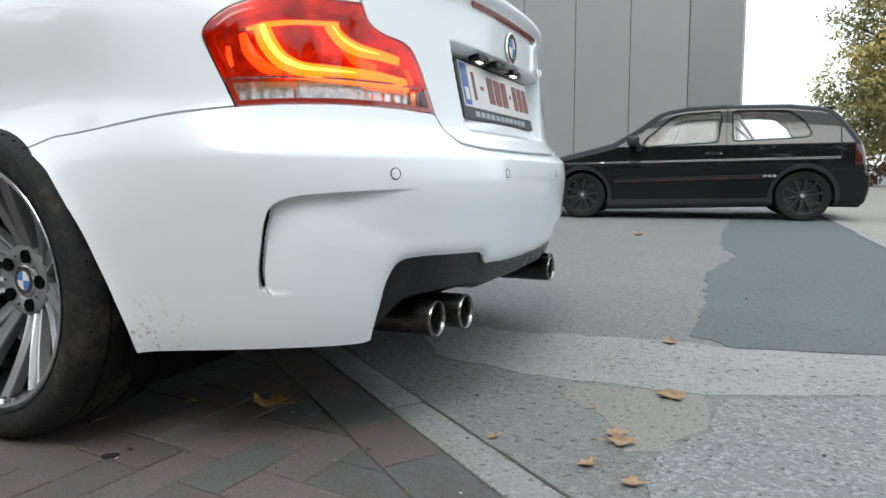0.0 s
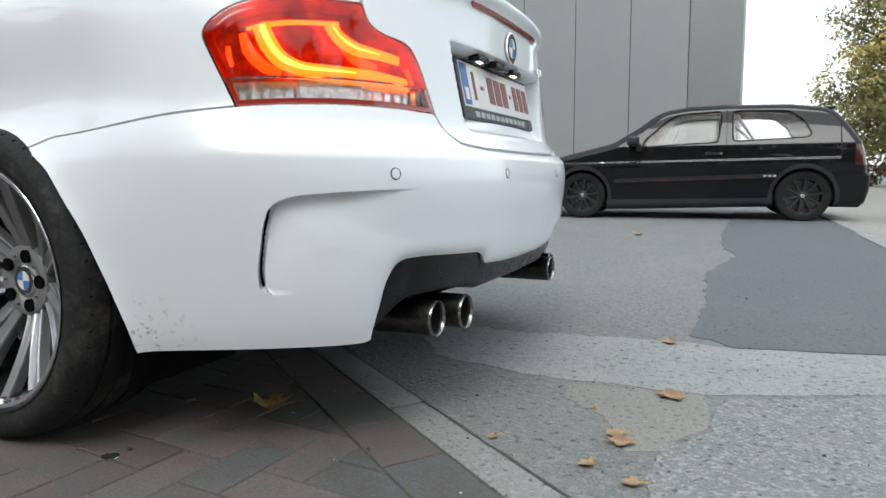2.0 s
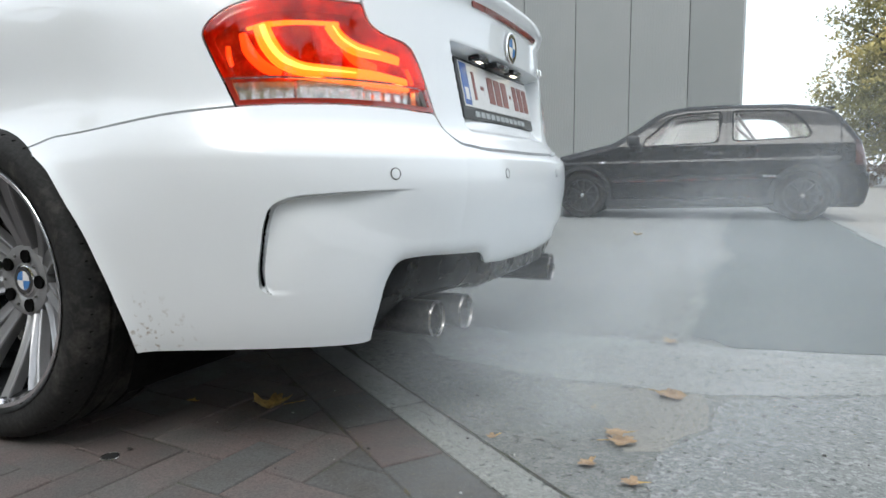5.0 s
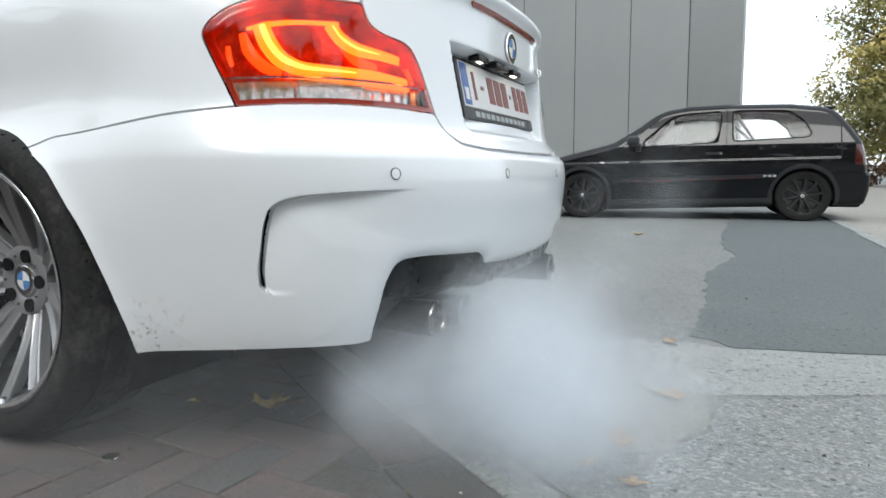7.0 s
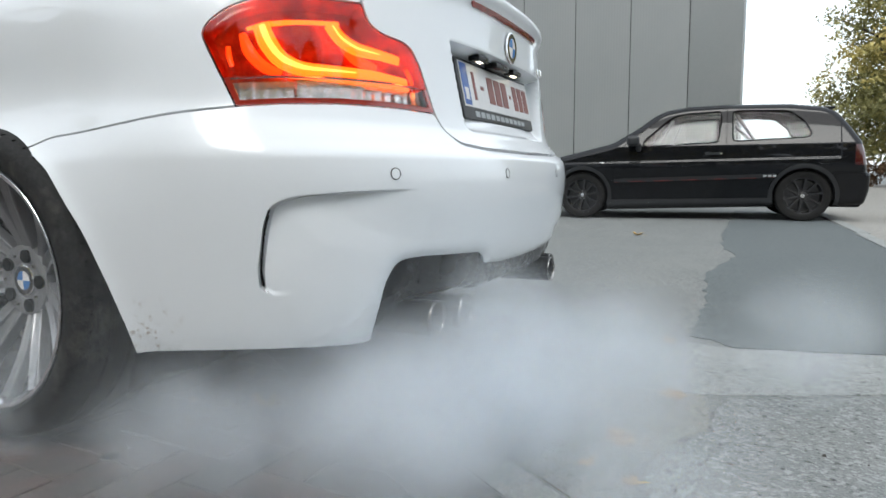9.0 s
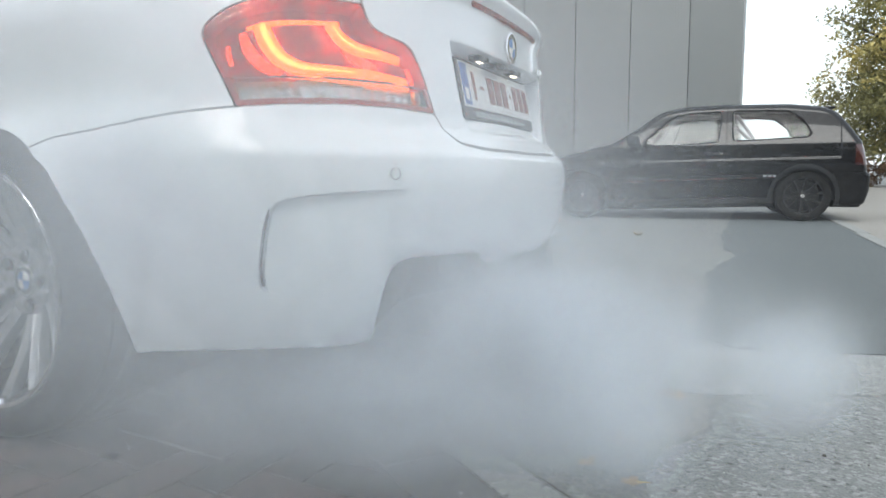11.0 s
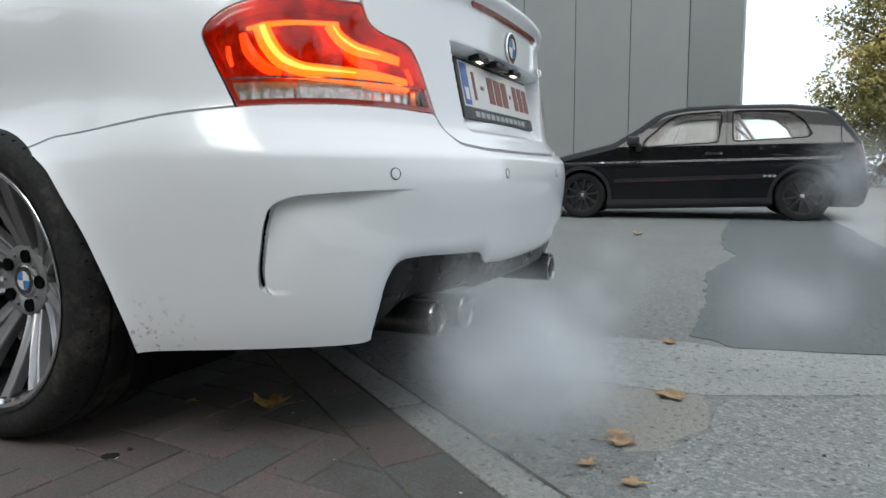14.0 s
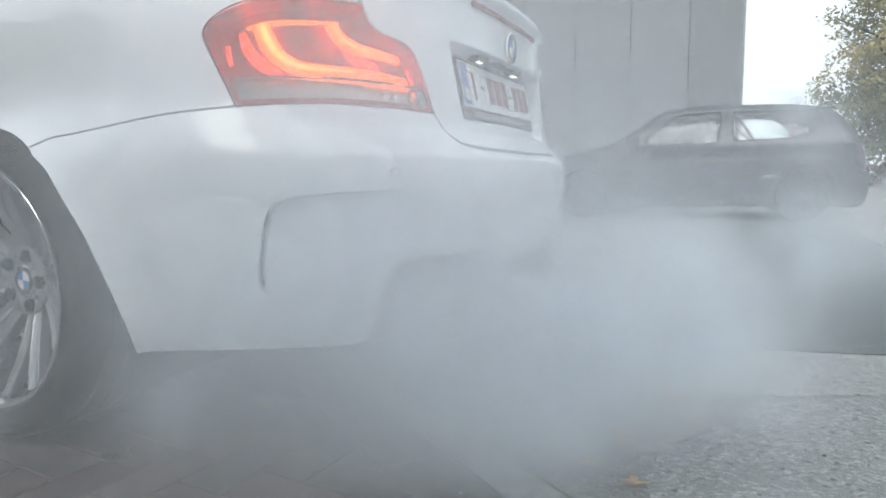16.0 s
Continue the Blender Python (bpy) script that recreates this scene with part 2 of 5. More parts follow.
def coupe_skin(t, z):
    """The white car's outer skin. t < 0: metres ahead along the left flank; 0 to 1: round the left rear corner to the middle; on to 2: the right corner."""
    t, z = np.asarray(t, float), np.asarray(z, float)
    x0 = 0.18
    back = ease(z, [0.18, 0.30, 0.44, 0.54, 0.585, 0.62, 0.66, 0.72, 0.85, 0.93, 0.975, 1.0, 1.05], [0.865, 0.895, 0.915, 0.925, 0.92, 0.89, 0.862, 0.855, 0.848, 0.845, 0.855, 0.845, 0.72])
    wide = ease(z, [0.18, 0.26, 0.36, 0.50, 0.58, 0.63, 0.70, 0.80, 0.90, 0.98, 1.05], [0.835, 0.86, 0.875, 0.888, 0.892, 0.886, 0.872, 0.86, 0.835, 0.79, 0.72])
    n = ease(z, [0.2, 0.6, 0.7, 1.05], [3.0, 3.0, 2.8, 2.6])
    tt = np.where(t > 1, 2 - t, t)
    phi = np.clip(tt, 0, 1) * math.pi / 2
    r = (np.abs(np.sin(phi)) ** n + np.abs(np.cos(phi)) ** n) ** (-1 / n)
    x = x0 + (back - x0) * r * np.sin(phi) + np.minimum(tt, 0)
    ahead = np.clip(-tt, 0, 9)
    y = wide * r * np.cos(phi) - 0.03 * np.clip(ahead - 0.35, 0, 0.6) * (z > 0)
    return np.stack([x, np.where(t > 1, y, -y), z + 0 * x], -1)


# ---- the white coupe ----
def roundel(parent, radius, m, name="roundel"):
    """A round enamel badge: black ring, chrome rims, blue and white quarters."""
    base = part(name, lathe([(0, 0), (radius, 0), (radius, 0.003), (radius * 0.93, 0.0045), (0, 0.0045)], 40), CHROME, parent, "round enamel badge in blue, white and black")
    base.matrix_basis = m
    part("ring", lathe([(radius * 0.64, 0.0045), (radius * 0.9, 0.0045), (radius * 0.88, 0.0058), (radius * 0.66, 0.0058), (radius * 0.64, 0.0045)], 40), ENAMEL_BLACK, base)
    for q in range(4):
        bm = bmesh.new()
        a = np.linspace(q, q + 1, 9) * math.pi / 2
        rim = [bm.verts.new((radius * 0.61 * math.cos(k), radius * 0.61 * math.sin(k), 0.0055)) for k in a]
        mid = bm.verts.new((0, 0, 0.0068))
        for i in range(8):
            bm.faces.new((mid, rim[i], rim[i + 1]))
        part("quarter", bm, BLUE if q % 2 else ENAMEL, base)
    return base


def coupe_wheel(parent, m):
    """A wide tyre on a concave alloy rim; its axle is the local Y, the outside towards -Y."""
    hub = new("wheel")
    hub.parent = parent
    hub.matrix_basis = m
    # tyre with four grooves round the tread
    prof = [(0.246, -0.118), (0.262, -0.132), (0.285, -0.138), (0.305, -0.137), (0.318, -0.128), (0.3255, -0.112)]
    for g in (-0.075, -0.027, 0.027, 0.075):
        prof += [(0.329, g - 0.006), (0.3285, g - 0.0055), (0.3215, g - 0.004), (0.3215, g + 0.004), (0.3285, g + 0.0055), (0.329, g + 0.006)]
    prof += [(0.3255, 0.112), (0.318, 0.128), (0.305, 0.137), (0.262, 0.132), (0.246, 0.118), (0.246, -0.118)]
    part("tyre", lathe(prof, 120, "Y"), RUBBER, hub, "wide black tyre with worn dusty tread")
    part("tyre_bead", lathe([(0.2545, -0.128), (0.262, -0.1345), (0.266, -0.1355), (0.264, -0.13), (0.2545, -0.128)], 96, "Y"), TRIM, hub)
    for k in range(60):
        a = k * 2 * math.pi / 60
        bm = bmesh.new()
        box((-0.0012, -0.118, 0.3200), (0.0012, -0.086, 0.3250), 0, bm)
        ob = part("tread_sipe", bm, SHADOW, hub, smooth=0) if k == 0 else None
        if k == 0:
            sipe = ob.data
            sipe.transform(Matrix.Shear("XZ", 4, (0.0, 0.0)))
        else:
            ob = new("tread_sipe", sipe)
            ob.parent = hub
        ob.matrix_basis = pose(0, 0.0, 0.0008) @ Matrix.Rotation(a, 4, "Y")
    part("rim_lip", lathe([(0.240, -0.118), (0.2475, -0.1285), (0.2555, -0.1305), (0.2585, -0.127), (0.2585, -0.120), (0.2465, -0.112), (0.240, -0.118)], 120, "Y"), POLISH, hub, "polished silver rim lip")
    # barrel in the near-black trim colour, darker than the lip and spokes
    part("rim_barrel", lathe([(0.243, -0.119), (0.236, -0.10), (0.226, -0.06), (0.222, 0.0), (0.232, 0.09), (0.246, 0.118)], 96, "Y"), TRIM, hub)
    part("brake_disc", lathe([(0.06, 0.0), (0.175, 0.0), (0.178, 0.004), (0.178, 0.024), (0.06, 0.024)], 64, "Y"), STEEL, hub, "grey steel brake disc")
    part("brake_shield", lathe([(0.0, 0.05), (0.2, 0.05), (0.215, 0.06)], 48, "Y"), SHADOW, hub)
    # the dished centre
    part("hub_plate", lathe([(0.0, -0.032), (0.034, -0.032), (0.040, -0.030), (0.046, -0.034), (0.066, -0.038), (0.076, -0.034), (0.082, -0.022), (0.08, 0.0), (0.0, 0.01)], 64, "Y"), ALLOY, hub)
    for k in range(5):
        a = radians(18 + 72 * k)
        part("lug_hole", lathe([(0, -0.0395), (0.0125, -0.0400), (0.0145, -0.0415), (0.0145, -0.034), (0, -0.03)], 28, "Y"), SHADOW, hub).matrix_basis = Matrix.Rotation(a, 4, "Y") @ pose(0, 0, 0.057)
        part("bolt", lathe([(0, -0.0425), (0.003, -0.0425), (0.0035, -0.039), (0, -0.039)], 12, "Y"), STEEL, hub).matrix_basis = Matrix.Rotation(a + radians(36), 4, "Y") @ pose(0, 0, 0.056)
    # paired blades, ridged, running out and forward to the lip
    u = np.linspace(0, 1, 14)
    rad = 0.070 + 0.178 * u
    deep = -0.030 - 0.090 * u ** 1.1
    half = 0.0135 + 0.0060 * u
    sec = [(-1, 0.024), (-0.97, 0.001), (-0.84, -0.002), (-0.66, 0.001), (0.0, 0.0045), (0.66, 0.001), (0.84, -0.002), (0.97, 0.001), (1, 0.024)]
    side = 0.012 + 0.047 * u - 0.010 * np.sin(u * math.pi)
    made = {}
    for s in (-1, 1):
        pts = np.array([[[s * side[i] + half[i] * a, deep[i] + b, rad[i]] for a, b in sec] for i in range(len(u))])
        bm = grid_mesh(pts)
        bmesh.ops.recalc_face_normals(bm, faces=bm.faces)
        made[s] = mesh_of("spoke", bm, ALLOY, 30)
    for k in range(7):
        for s in (-1, 1):
            sp = new("spoke", made[s])
            sp.parent = hub
            sp.matrix_basis = Matrix.Rotation(radians(161 - 360 / 7 * k), 4, "Y")
    roundel(hub, 0.034, pose(0, -0.031, 0, 90, 0, 0), "centre_cap")
    return hub


COUPE = thing("coupe", "white two-door coupe, tail lamps lit, parked on paving", "car")
TS = np.concatenate([np.linspace(-2.9, -0.62, 40), np.linspace(-0.6, 0.38, 270), np.linspace(0.3815, 0.455, 56), np.linspace(0.4585, 1.36, 250), np.linspace(1.38, 2.62, 120), np.linspace(2.66, 4.9, 30)])
ZS = np.concatenate([np.linspace(0.18, 0.49, 84), np.linspace(0.4915, 0.54, 36), np.linspace(0.5435, 1.05, 138)])
ST, SZ = np.meshgrid(TS, ZS, indexing="ij")
# outlines in the skin's own coordinates, along it and up
MIR = lambda pts: [(2 - p[0], *p[1:]) for p in reversed(pts)]
ARCH = [(-0.60, 0.16), (-0.565, 0.25), (-0.515, 0.36), (-0.44, 0.49), (-0.35, 0.585), (-0.25, 0.632), (-0.18, 0.640), (-0.10, 0.634), (-0.02, 0.612), (0.04, 0.572), (0.072, 0.528), (0.12, 0.460), (0.16, 0.355), (0.19, 0.255), (0.197, 0.16)]
LIGHT = [(0.336, 0.805, 0.02), (0.342, 0.826, 0.02), (0.372, 0.858, 0.03), (0.43, 0.882, 0.03), (0.565, 0.8845, 0.004), (0.577, 0.846, 0.02), (0.602, 0.830, 0.02), (0.650, 0.820, 0.03), (0.672, 0.775, 0.03), (0.698, 0.683, 0.003), (0.62, 0.687, 0.01), (0.53, 0.6875, 0.01), (0.45, 0.683, 0.01), (0.388, 0.677, 0.004)]
LOWER = [(0.698, 0.683), (0.715, 0.645), (0.73, 0.618, 0.02), (0.80, 0.609), (1.0, 0.606)]
UPPER = [(0.560, 1.2), (0.560, 0.90), (0.565, 0.8845)]
LID = UPPER + [(0.577, 0.846, 0.02), (0.602, 0.830, 0.02), (0.650, 0.820, 0.03), (0.672, 0.775, 0.03)] + LOWER
LID = LID + MIR(LID)
BUMPER_TOP = [(-0.9, 0.602), (-0.02, 0.613), (0.03, 0.634, 0.02), (0.22, 0.655), (0.388, 0.677), (0.45, 0.683), (0.53, 0.6875), (0.62, 0.687), (0.698, 0.683)]
VENT_CUT = [(0.552, 0.10), (0.553, 0.232), (0.570, 0.345, 0.03), (0.588, 0.385, 0.03), (0.63, 0.388, 0.02), (0.77, 0.376, 0.015), (0.788, 0.366, 0.012), (0.797, 0.345, 0.006), (0.88, 0.337), (1.0, 0.334)]
arch = np.minimum(signed(ST * 1.15, SZ, [(a * 1.15, b) for a, b in rounded(ARCH, 0.03)]), signed((2 - ST) * 1.15, SZ, [(a * 1.15, b) for a, b in rounded(ARCH, 0.03)]))


def outline(pts, r=0.01):
    return [(a * 1.2, b) for a, b in rounded(pts, r)]


def skin_dist(pts, r=0.01):
    return signed(ST * 1.2, SZ, outline(pts, r))


def path_dist(pts):
    """Distance to an open line on the skin, and how far along it the nearest point lies."""
    best, along = np.full(ST.shape, 1e9), np.zeros(ST.shape)
    for i in range(len(pts) - 1):
        (ax, az), (bx, bz) = pts[i], pts[i + 1]
        ax, bx = ax * 1.2, bx * 1.2
        u = np.clip(((ST * 1.2 - ax) * (bx - ax) + (SZ - az) * (bz - az)) / ((bx - ax) ** 2 + (bz - az) ** 2), 0, 1)
        d = np.hypot(ST * 1.2 - ax - u * (bx - ax), SZ - az - u * (bz - az))
        near = d < best
        best, along = np.where(near, d, best), np.where(near, i + u, along)
    return best, along / (len(pts) - 1)


light_l = skin_dist(LIGHT)
light_r = signed((2 - ST) * 1.2, SZ, outline(LIGHT))
lid = skin_dist(LID)
lower_body = skin_dist(BUMPER_TOP + LOWER[1:] + MIR(BUMPER_TOP + LOWER[1:]) + [(2.9, 0.0), (-0.9, 0.0)], 0.008)
vent = skin_dist(VENT_CUT + MIR(VENT_CUT), 0.012)
skirt = 0.224 + 0.01 * np.sin(np.clip((ST - 0.2) / 0.35, 0, 1) * math.pi) - SZ
SKIN = coupe_skin(ST, SZ)
SU, SV = np.gradient(SKIN, axis=0), np.gradient(SKIN, axis=1)
OUT = np.cross(SU, SV)
OUT /= np.linalg.norm(OUT, axis=-1, keepdims=True) + 1e-12
step = lambda x, a, b: (lambda u: u * u * (3 - 2 * u))(np.clip((x - a) / (b - a), 0, 1))

# relief: the bumper's side slot with its sunk panel, the flared arch, the number plate's bay, the tail spoiler
SLOT = [tuple(p) for p in rounded([(0.50, 0.334), (0.44, 0.335), (0.408, 0.339, 0.02), (0.397, 0.352, 0.02), (0.396, 0.385), (0.404, 0.465, 0.03), (0.412, 0.500, 0.03), (0.440, 0.517, 0.03), (0.50, 0.524), (0.60, 0.528), (0.67, 0.531)], 0.02, 9)[9:-9]]
PANEL = SLOT + [(0.76, 0.45), (0.74, 0.38), (0.62, 0.325)]
slot, along = path_dist(SLOT)
within = signed(ST * 1.2, SZ, [(a * 1.2, b) for a, b in PANEL]) < 0
fade = step(path_dist([SLOT[-1], (0.76, 0.45), (0.74, 0.38), (0.62, 0.325), SLOT[0]])[0], 0.0, 0.17)
strength = step(along, 0.0, 0.12) * (1 - step(along, 0.55, 1.0) * 0.85)
ends = step(along, 0.0, 0.06) * (1 - step(along, 0.8, 1.0))
lower_lip = 1 - step(along, 0.0, 0.16)
sunk = np.where(within, step(slot, 0.0, 0.005 + 0.010 * lower_lip) * 0.019 * np.exp(-slot / 0.085) * fade, 0)
slit = np.where((along > 0.12) & (along < 0.90), slot - 0.0050 * step(along, 0.12, 0.30) * (1 - step(along, 0.52, 0.90)), 1.0)
flare = 0.010 * np.exp(-np.clip(arch, 0, 1) / 0.02) * (SZ > 0.2)
vent_roll = 0.012 * np.exp(-np.clip(vent, 0, 1) / 0.012)
BAY = [(0.745, 0.852), (0.78, 0.66, 0.02), (0.80, 0.648, 0.03), (1.20, 0.648, 0.03), (1.22, 0.66, 0.02), (1.255, 0.852)]
bay = skin_dist(BAY, 0.006)
bay_sunk = step(-bay, 0.0, 0.016) * np.interp(SZ, [0.648, 0.69, 0.83, 0.853], [0.004, 0.030, 0.052, 0.050])
tail_edge = 0.012 * np.exp(-((SZ - 0.985) / 0.016) ** 2) * step(0.44 - np.abs(ST - 1), 0.0, 0.1)
BODY = SKIN - OUT * sunk[..., None]
near_arch = np.where(ST > 1, 2 - ST, ST)
waist = step(SZ, 0.45, 0.72) * (1 - step(SZ, 0.72, 0.95)) * (1 - step(near_arch, 0.06, 0.32)) * step(near_arch, -0.9, -0.4)
BODY = BODY - OUT * (0.031 * waist)[..., None]
BODY = BODY + OUT * (flare - vent_roll)[..., None]
LIDS = SKIN - OUT * bay_sunk[..., None] + OUT * tail_edge[..., None]
GAP = 0.0022
ahead = -0.9 - ST
bumper = np.maximum.reduce([lower_body + GAP, -slit, -arch, -vent, skirt, -0.62 - ST, ST - 2.62, np.where(ST < -0.18, 1.0, -1.0) * 1.0, np.where(ST > 2.18, 1.0, -1.0)])
v, f = sheet(BODY, bumper, 0.022)
BUMPER = skin_part("rear_bumper", v, f, SPLASHED, COUPE, "glossy white bumper with side slots and dirty lower corner")
# black sheet behind the slot: the shade of its depth put into colour
v, f = sheet(SKIN - OUT * 0.024, np.maximum(slot - 0.016, 0.31 - SZ), 0)
skin_part("slot_insert", v, f, SHADOW, BUMPER, "black sheet behind the side slot, standing in for its shade")
upper = np.maximum.reduce([-(lower_body - GAP), -lid + GAP, -light_l + GAP, -light_r + GAP, -arch, 0.2 - SZ])
upper = np.where((ST < -0.18) | (ST > 2.18), np.maximum(-arch, 0.2 - SZ), upper)
v, f = sheet(BODY, upper, 0.02)
skin_part("side_panel", v, f, WHITE, COUPE, "white quarter panels and flanks")
v, f = sheet(LIDS, np.maximum(lid + GAP + 0.004 * (1 - step(SZ, 0.615, 0.65)), SZ - 1.045), 0.014)
TRUNK = skin_part("boot_lid", v, f, WHITE, COUPE, "white boot lid with a lip spoiler")

# tail lamps: red cover, sunk housing, glowing light guides, clear strip below
BAND_Z = ([0.37, 0.45, 0.53, 0.62, 0.69], [0.727, 0.733, 0.7355, 0.735, 0.729])
for side, lv in ((0, light_l), (1, light_r)):
    tt = 2 - ST if side else ST
    band = SZ - np.interp(tt, *BAND_Z)
    base_lvl = lv + 0.001
    dome = SKIN + OUT * (0.004 * step(-lv, 0.0, 0.02))[..., None]
    v, f = sheet(dome, np.maximum(base_lvl, -band + 0.001), 0.006)
    lamp = skin_part("tail_lamp", v, f, RED_LENS, COUPE, "red tail lamp, lit, with amber light guides")
    lamp.visible_shadow = False
    clear = np.maximum.reduce([lv + 0.010, band + 0.002])
    v, f = sheet(dome, clear, 0.006)
    skin_part("clear_strip", v, f, CLEAR_LENS, lamp, "clear reversing lamp strip").visible_shadow = False
    rimz = np.maximum.reduce([base_lvl, band - 0.001, -clear])
    v, f = sheet(dome, rimz, 0.006)
    skin_part("red_edge", v, f, surface("lamp_edge_red", (0.30, 0.02, 0.012), 0.2, coat=1.0, vary=0.1), lamp)
    deep = SKIN - OUT * (0.036 * step(-lv, 0.0, 0.012))[..., None]
    v, f = sheet(deep, np.maximum(lv + 0.0015, -band), 0)
    skin_part("housing", v, f, HOUSING, lamp)
    ribs = 0.0015 * np.abs(np.sin(tt * 170)) + 0.008 * (np.sin(tt * 31 + 1) > 0.1)
    v, f = sheet(SKIN - OUT * (0.022 + ribs)[..., None], np.maximum(lv + 0.0015, band), 0)
    skin_part("reflector", v, f, REFLECTOR, lamp)

    def guide(pts, r, mat, inset):
        """A light guide, or a bar of glow fill, rounded, along a line on the skin behind the cover."""
        u = np.linspace(0, 1, len(pts))
        k = np.linspace(0, 1, 40)
        a, b = ease(k, u, [p[0] for p in pts]), ease(k, u, [p[1] for p in pts])
        w = np.interp(k, u, [p[2] if len(p) > 2 else 1 for p in pts]) * r
        a2 = 2 - a if side else a
        mid = coupe_skin(a2, b)
        nn = coupe_skin(a2 + 0.002, b) - coupe_skin(a2 - 0.002, b)
        mm = coupe_skin(a2, b + 0.002) - coupe_skin(a2, b - 0.002)
        no = np.cross(nn, mm)
        no /= np.linalg.norm(no, axis=1, keepdims=True)
        mid = mid - no * inset
        tan = np.gradient(mid, axis=0)
        tan /= np.linalg.norm(tan, axis=1, keepdims=True)
        across = np.cross(tan, no)
        ang = np.linspace(0, 2 * math.pi, 10, endpoint=False)
        pts3 = mid[:, None] + (across[:, None] * np.cos(ang)[None, :, None] + no[:, None] * 0.5 * np.sin(ang)[None, :, None]) * w[:, None, None]
        bm = grid_mesh(pts3, closed_v=True)
        bmesh.ops.recalc_face_normals(bm, faces=bm.faces)
        part("light_guide", bm, mat, lamp, "glowing bar in the tail lamp, light guide and glow fill")

    guide([(0.418, 0.832, 1.1), (0.432, 0.795, 1.2), (0.455, 0.764, 1.1), (0.495, 0.752, 0.9), (0.575, 0.752, 0.7), (0.652, 0.744, 0.6)], 0.0145, GUIDE, 0.016)
    guide([(0.520, 0.842, 1.0), (0.538, 0.816, 1.1), (0.566, 0.799, 1.0), (0.605, 0.793, 0.8), (0.638, 0.787, 0.7)], 0.0135, GUIDE, 0.016)
    guide([(0.420, 0.828, 1.0), (0.433, 0.794, 1.1), (0.456, 0.765, 1.0), (0.495, 0.753, 0.6), (0.56, 0.752, 0.2)], 0.0062, GUIDE_CORE, 0.009)
    guide([(0.523, 0.838, 0.5), (0.539, 0.815, 0.8), (0.566, 0.799, 0.7), (0.60, 0.793, 0.3)], 0.0035, GUIDE_CORE, 0.009)
    guide([(0.398, 0.823, 0.6), (0.43, 0.834, 1.0), (0.47, 0.841, 0.8), (0.535, 0.845, 0.8)], 0.0055, GUIDE, 0.018)
    guide([(0.392, 0.815, 0.6), (0.402, 0.785, 1.0), (0.425, 0.755, 1.0), (0.450, 0.742, 0.7)], 0.011, GUIDE_FILL, 0.020)
    guide([(0.655, 0.772, 0.8), (0.662, 0.755, 1.0), (0.666, 0.742, 0.8)], 0.006, GUIDE_FILL, 0.018)
    guide([(0.372, 0.79, 0.8), (0.374, 0.77, 1.0), (0.378, 0.755, 0.8)], 0.005, GUIDE_FILL, 0.02)
    # dim glowing bars added as fill, for guide light spilt on the housing
    guide([(0.46, 0.744, 0.8), (0.56, 0.741, 0.9), (0.66, 0.735, 0.8)], 0.010, GUIDE_FILL, 0.022)
    guide([(0.545, 0.806, 0.9), (0.565, 0.782, 1.0), (0.60, 0.768, 0.7)], 0.012, GUIDE_FILL, 0.024)

# high brake lamp under the spoiler
stripe = skin_dist([(0.803, 0.956, 0.006), (0.812, 0.943, 0.006), (1.188, 0.943, 0.006), (1.197, 0.956, 0.006)])
v, f = sheet(LIDS + OUT * 0.003, stripe, 0.006)
skin_part("high_brake_lamp", v, f, surface("brake_lamp_red", (0.22, 0.018, 0.012), 0.15, coat=1.0, vary=0.1), TRUNK, "narrow dark red brake lamp strip")

# boot handle and plate lamps under the overhang of the bay
hb = box((0.806, -0.085, 0.826), (0.842, 0.015, 0.842), 0.004)
part("boot_handle", hb, TRIM, TRUNK, "black rubber handle pad")
for y in (-0.165, 0.095):
    pl = part("plate_lamp", box((0.808, y - 0.034, 0.829), (0.838, y + 0.034, 0.843), 0.003), TRIM, TRUNK)
    part("lamp_glass", box((0.820, y - 0.013, 0.8272), (0.830, y + 0.013, 0.830), 0.001), BULB, pl, "glowing plate lamp")

# number plate, its writing as plain bars
PLATE = new("number_plate")
PLATE.parent = COUPE
PLATE.matrix_basis = pose(0.826, 0, 0.7158, 0, -11.7, 0)
tagged(PLATE, "white number plate in a black frame")
part("plate_frame", box((-0.012, -0.272, -0.030), (0.000, 0.272, 0.119), 0.004), FRAME_GREY, PLATE)
part("plate", box((-0.004, -0.260, 0.0), (0.0025, 0.260, 0.110), 0.001), PLATE_WHITE, PLATE)
part("blue_field", box((0.0, -0.258, 0.004), (0.0032, -0.216, 0.106), 0.0005), PLATE_BLUE, PLATE)
part("bar", box((0.003, -0.248, 0.016), (0.0038, -0.226, 0.046), 0.0003), PLATE_WHITE, PLATE)
for y0, y1, z0, z1 in ((-0.190, -0.174, 0.02, 0.09), (-0.138, -0.116, 0.05, 0.06), (-0.085, -0.043, 0.02, 0.09), (-0.033, 0.012, 0.02, 0.09), (0.022, 0.064, 0.02, 0.09), (0.084, 0.098, 0.05, 0.06), (0.118, 0.154, 0.02, 0.09), (0.164, 0.200, 0.02, 0.09), (0.210, 0.246, 0.02, 0.09)):
    part("bar", box((0.0015, y0, z0), (0.0038, y1, z1), 0.0006), PLATE_RED, PLATE, smooth=0)
for k in range(11):
    part("bar", box((-0.001, -0.20 + k * 0.036, -0.022), (0.0012, -0.172 + k * 0.036, -0.008), 0.0003), BAR_GREY, PLATE, smooth=0)

roundel(TRUNK, 0.041, pose(0.848, 0.0, 0.888, 0, 90, 0) @ pose(0, 0, 0.001, 0, 0, 90))
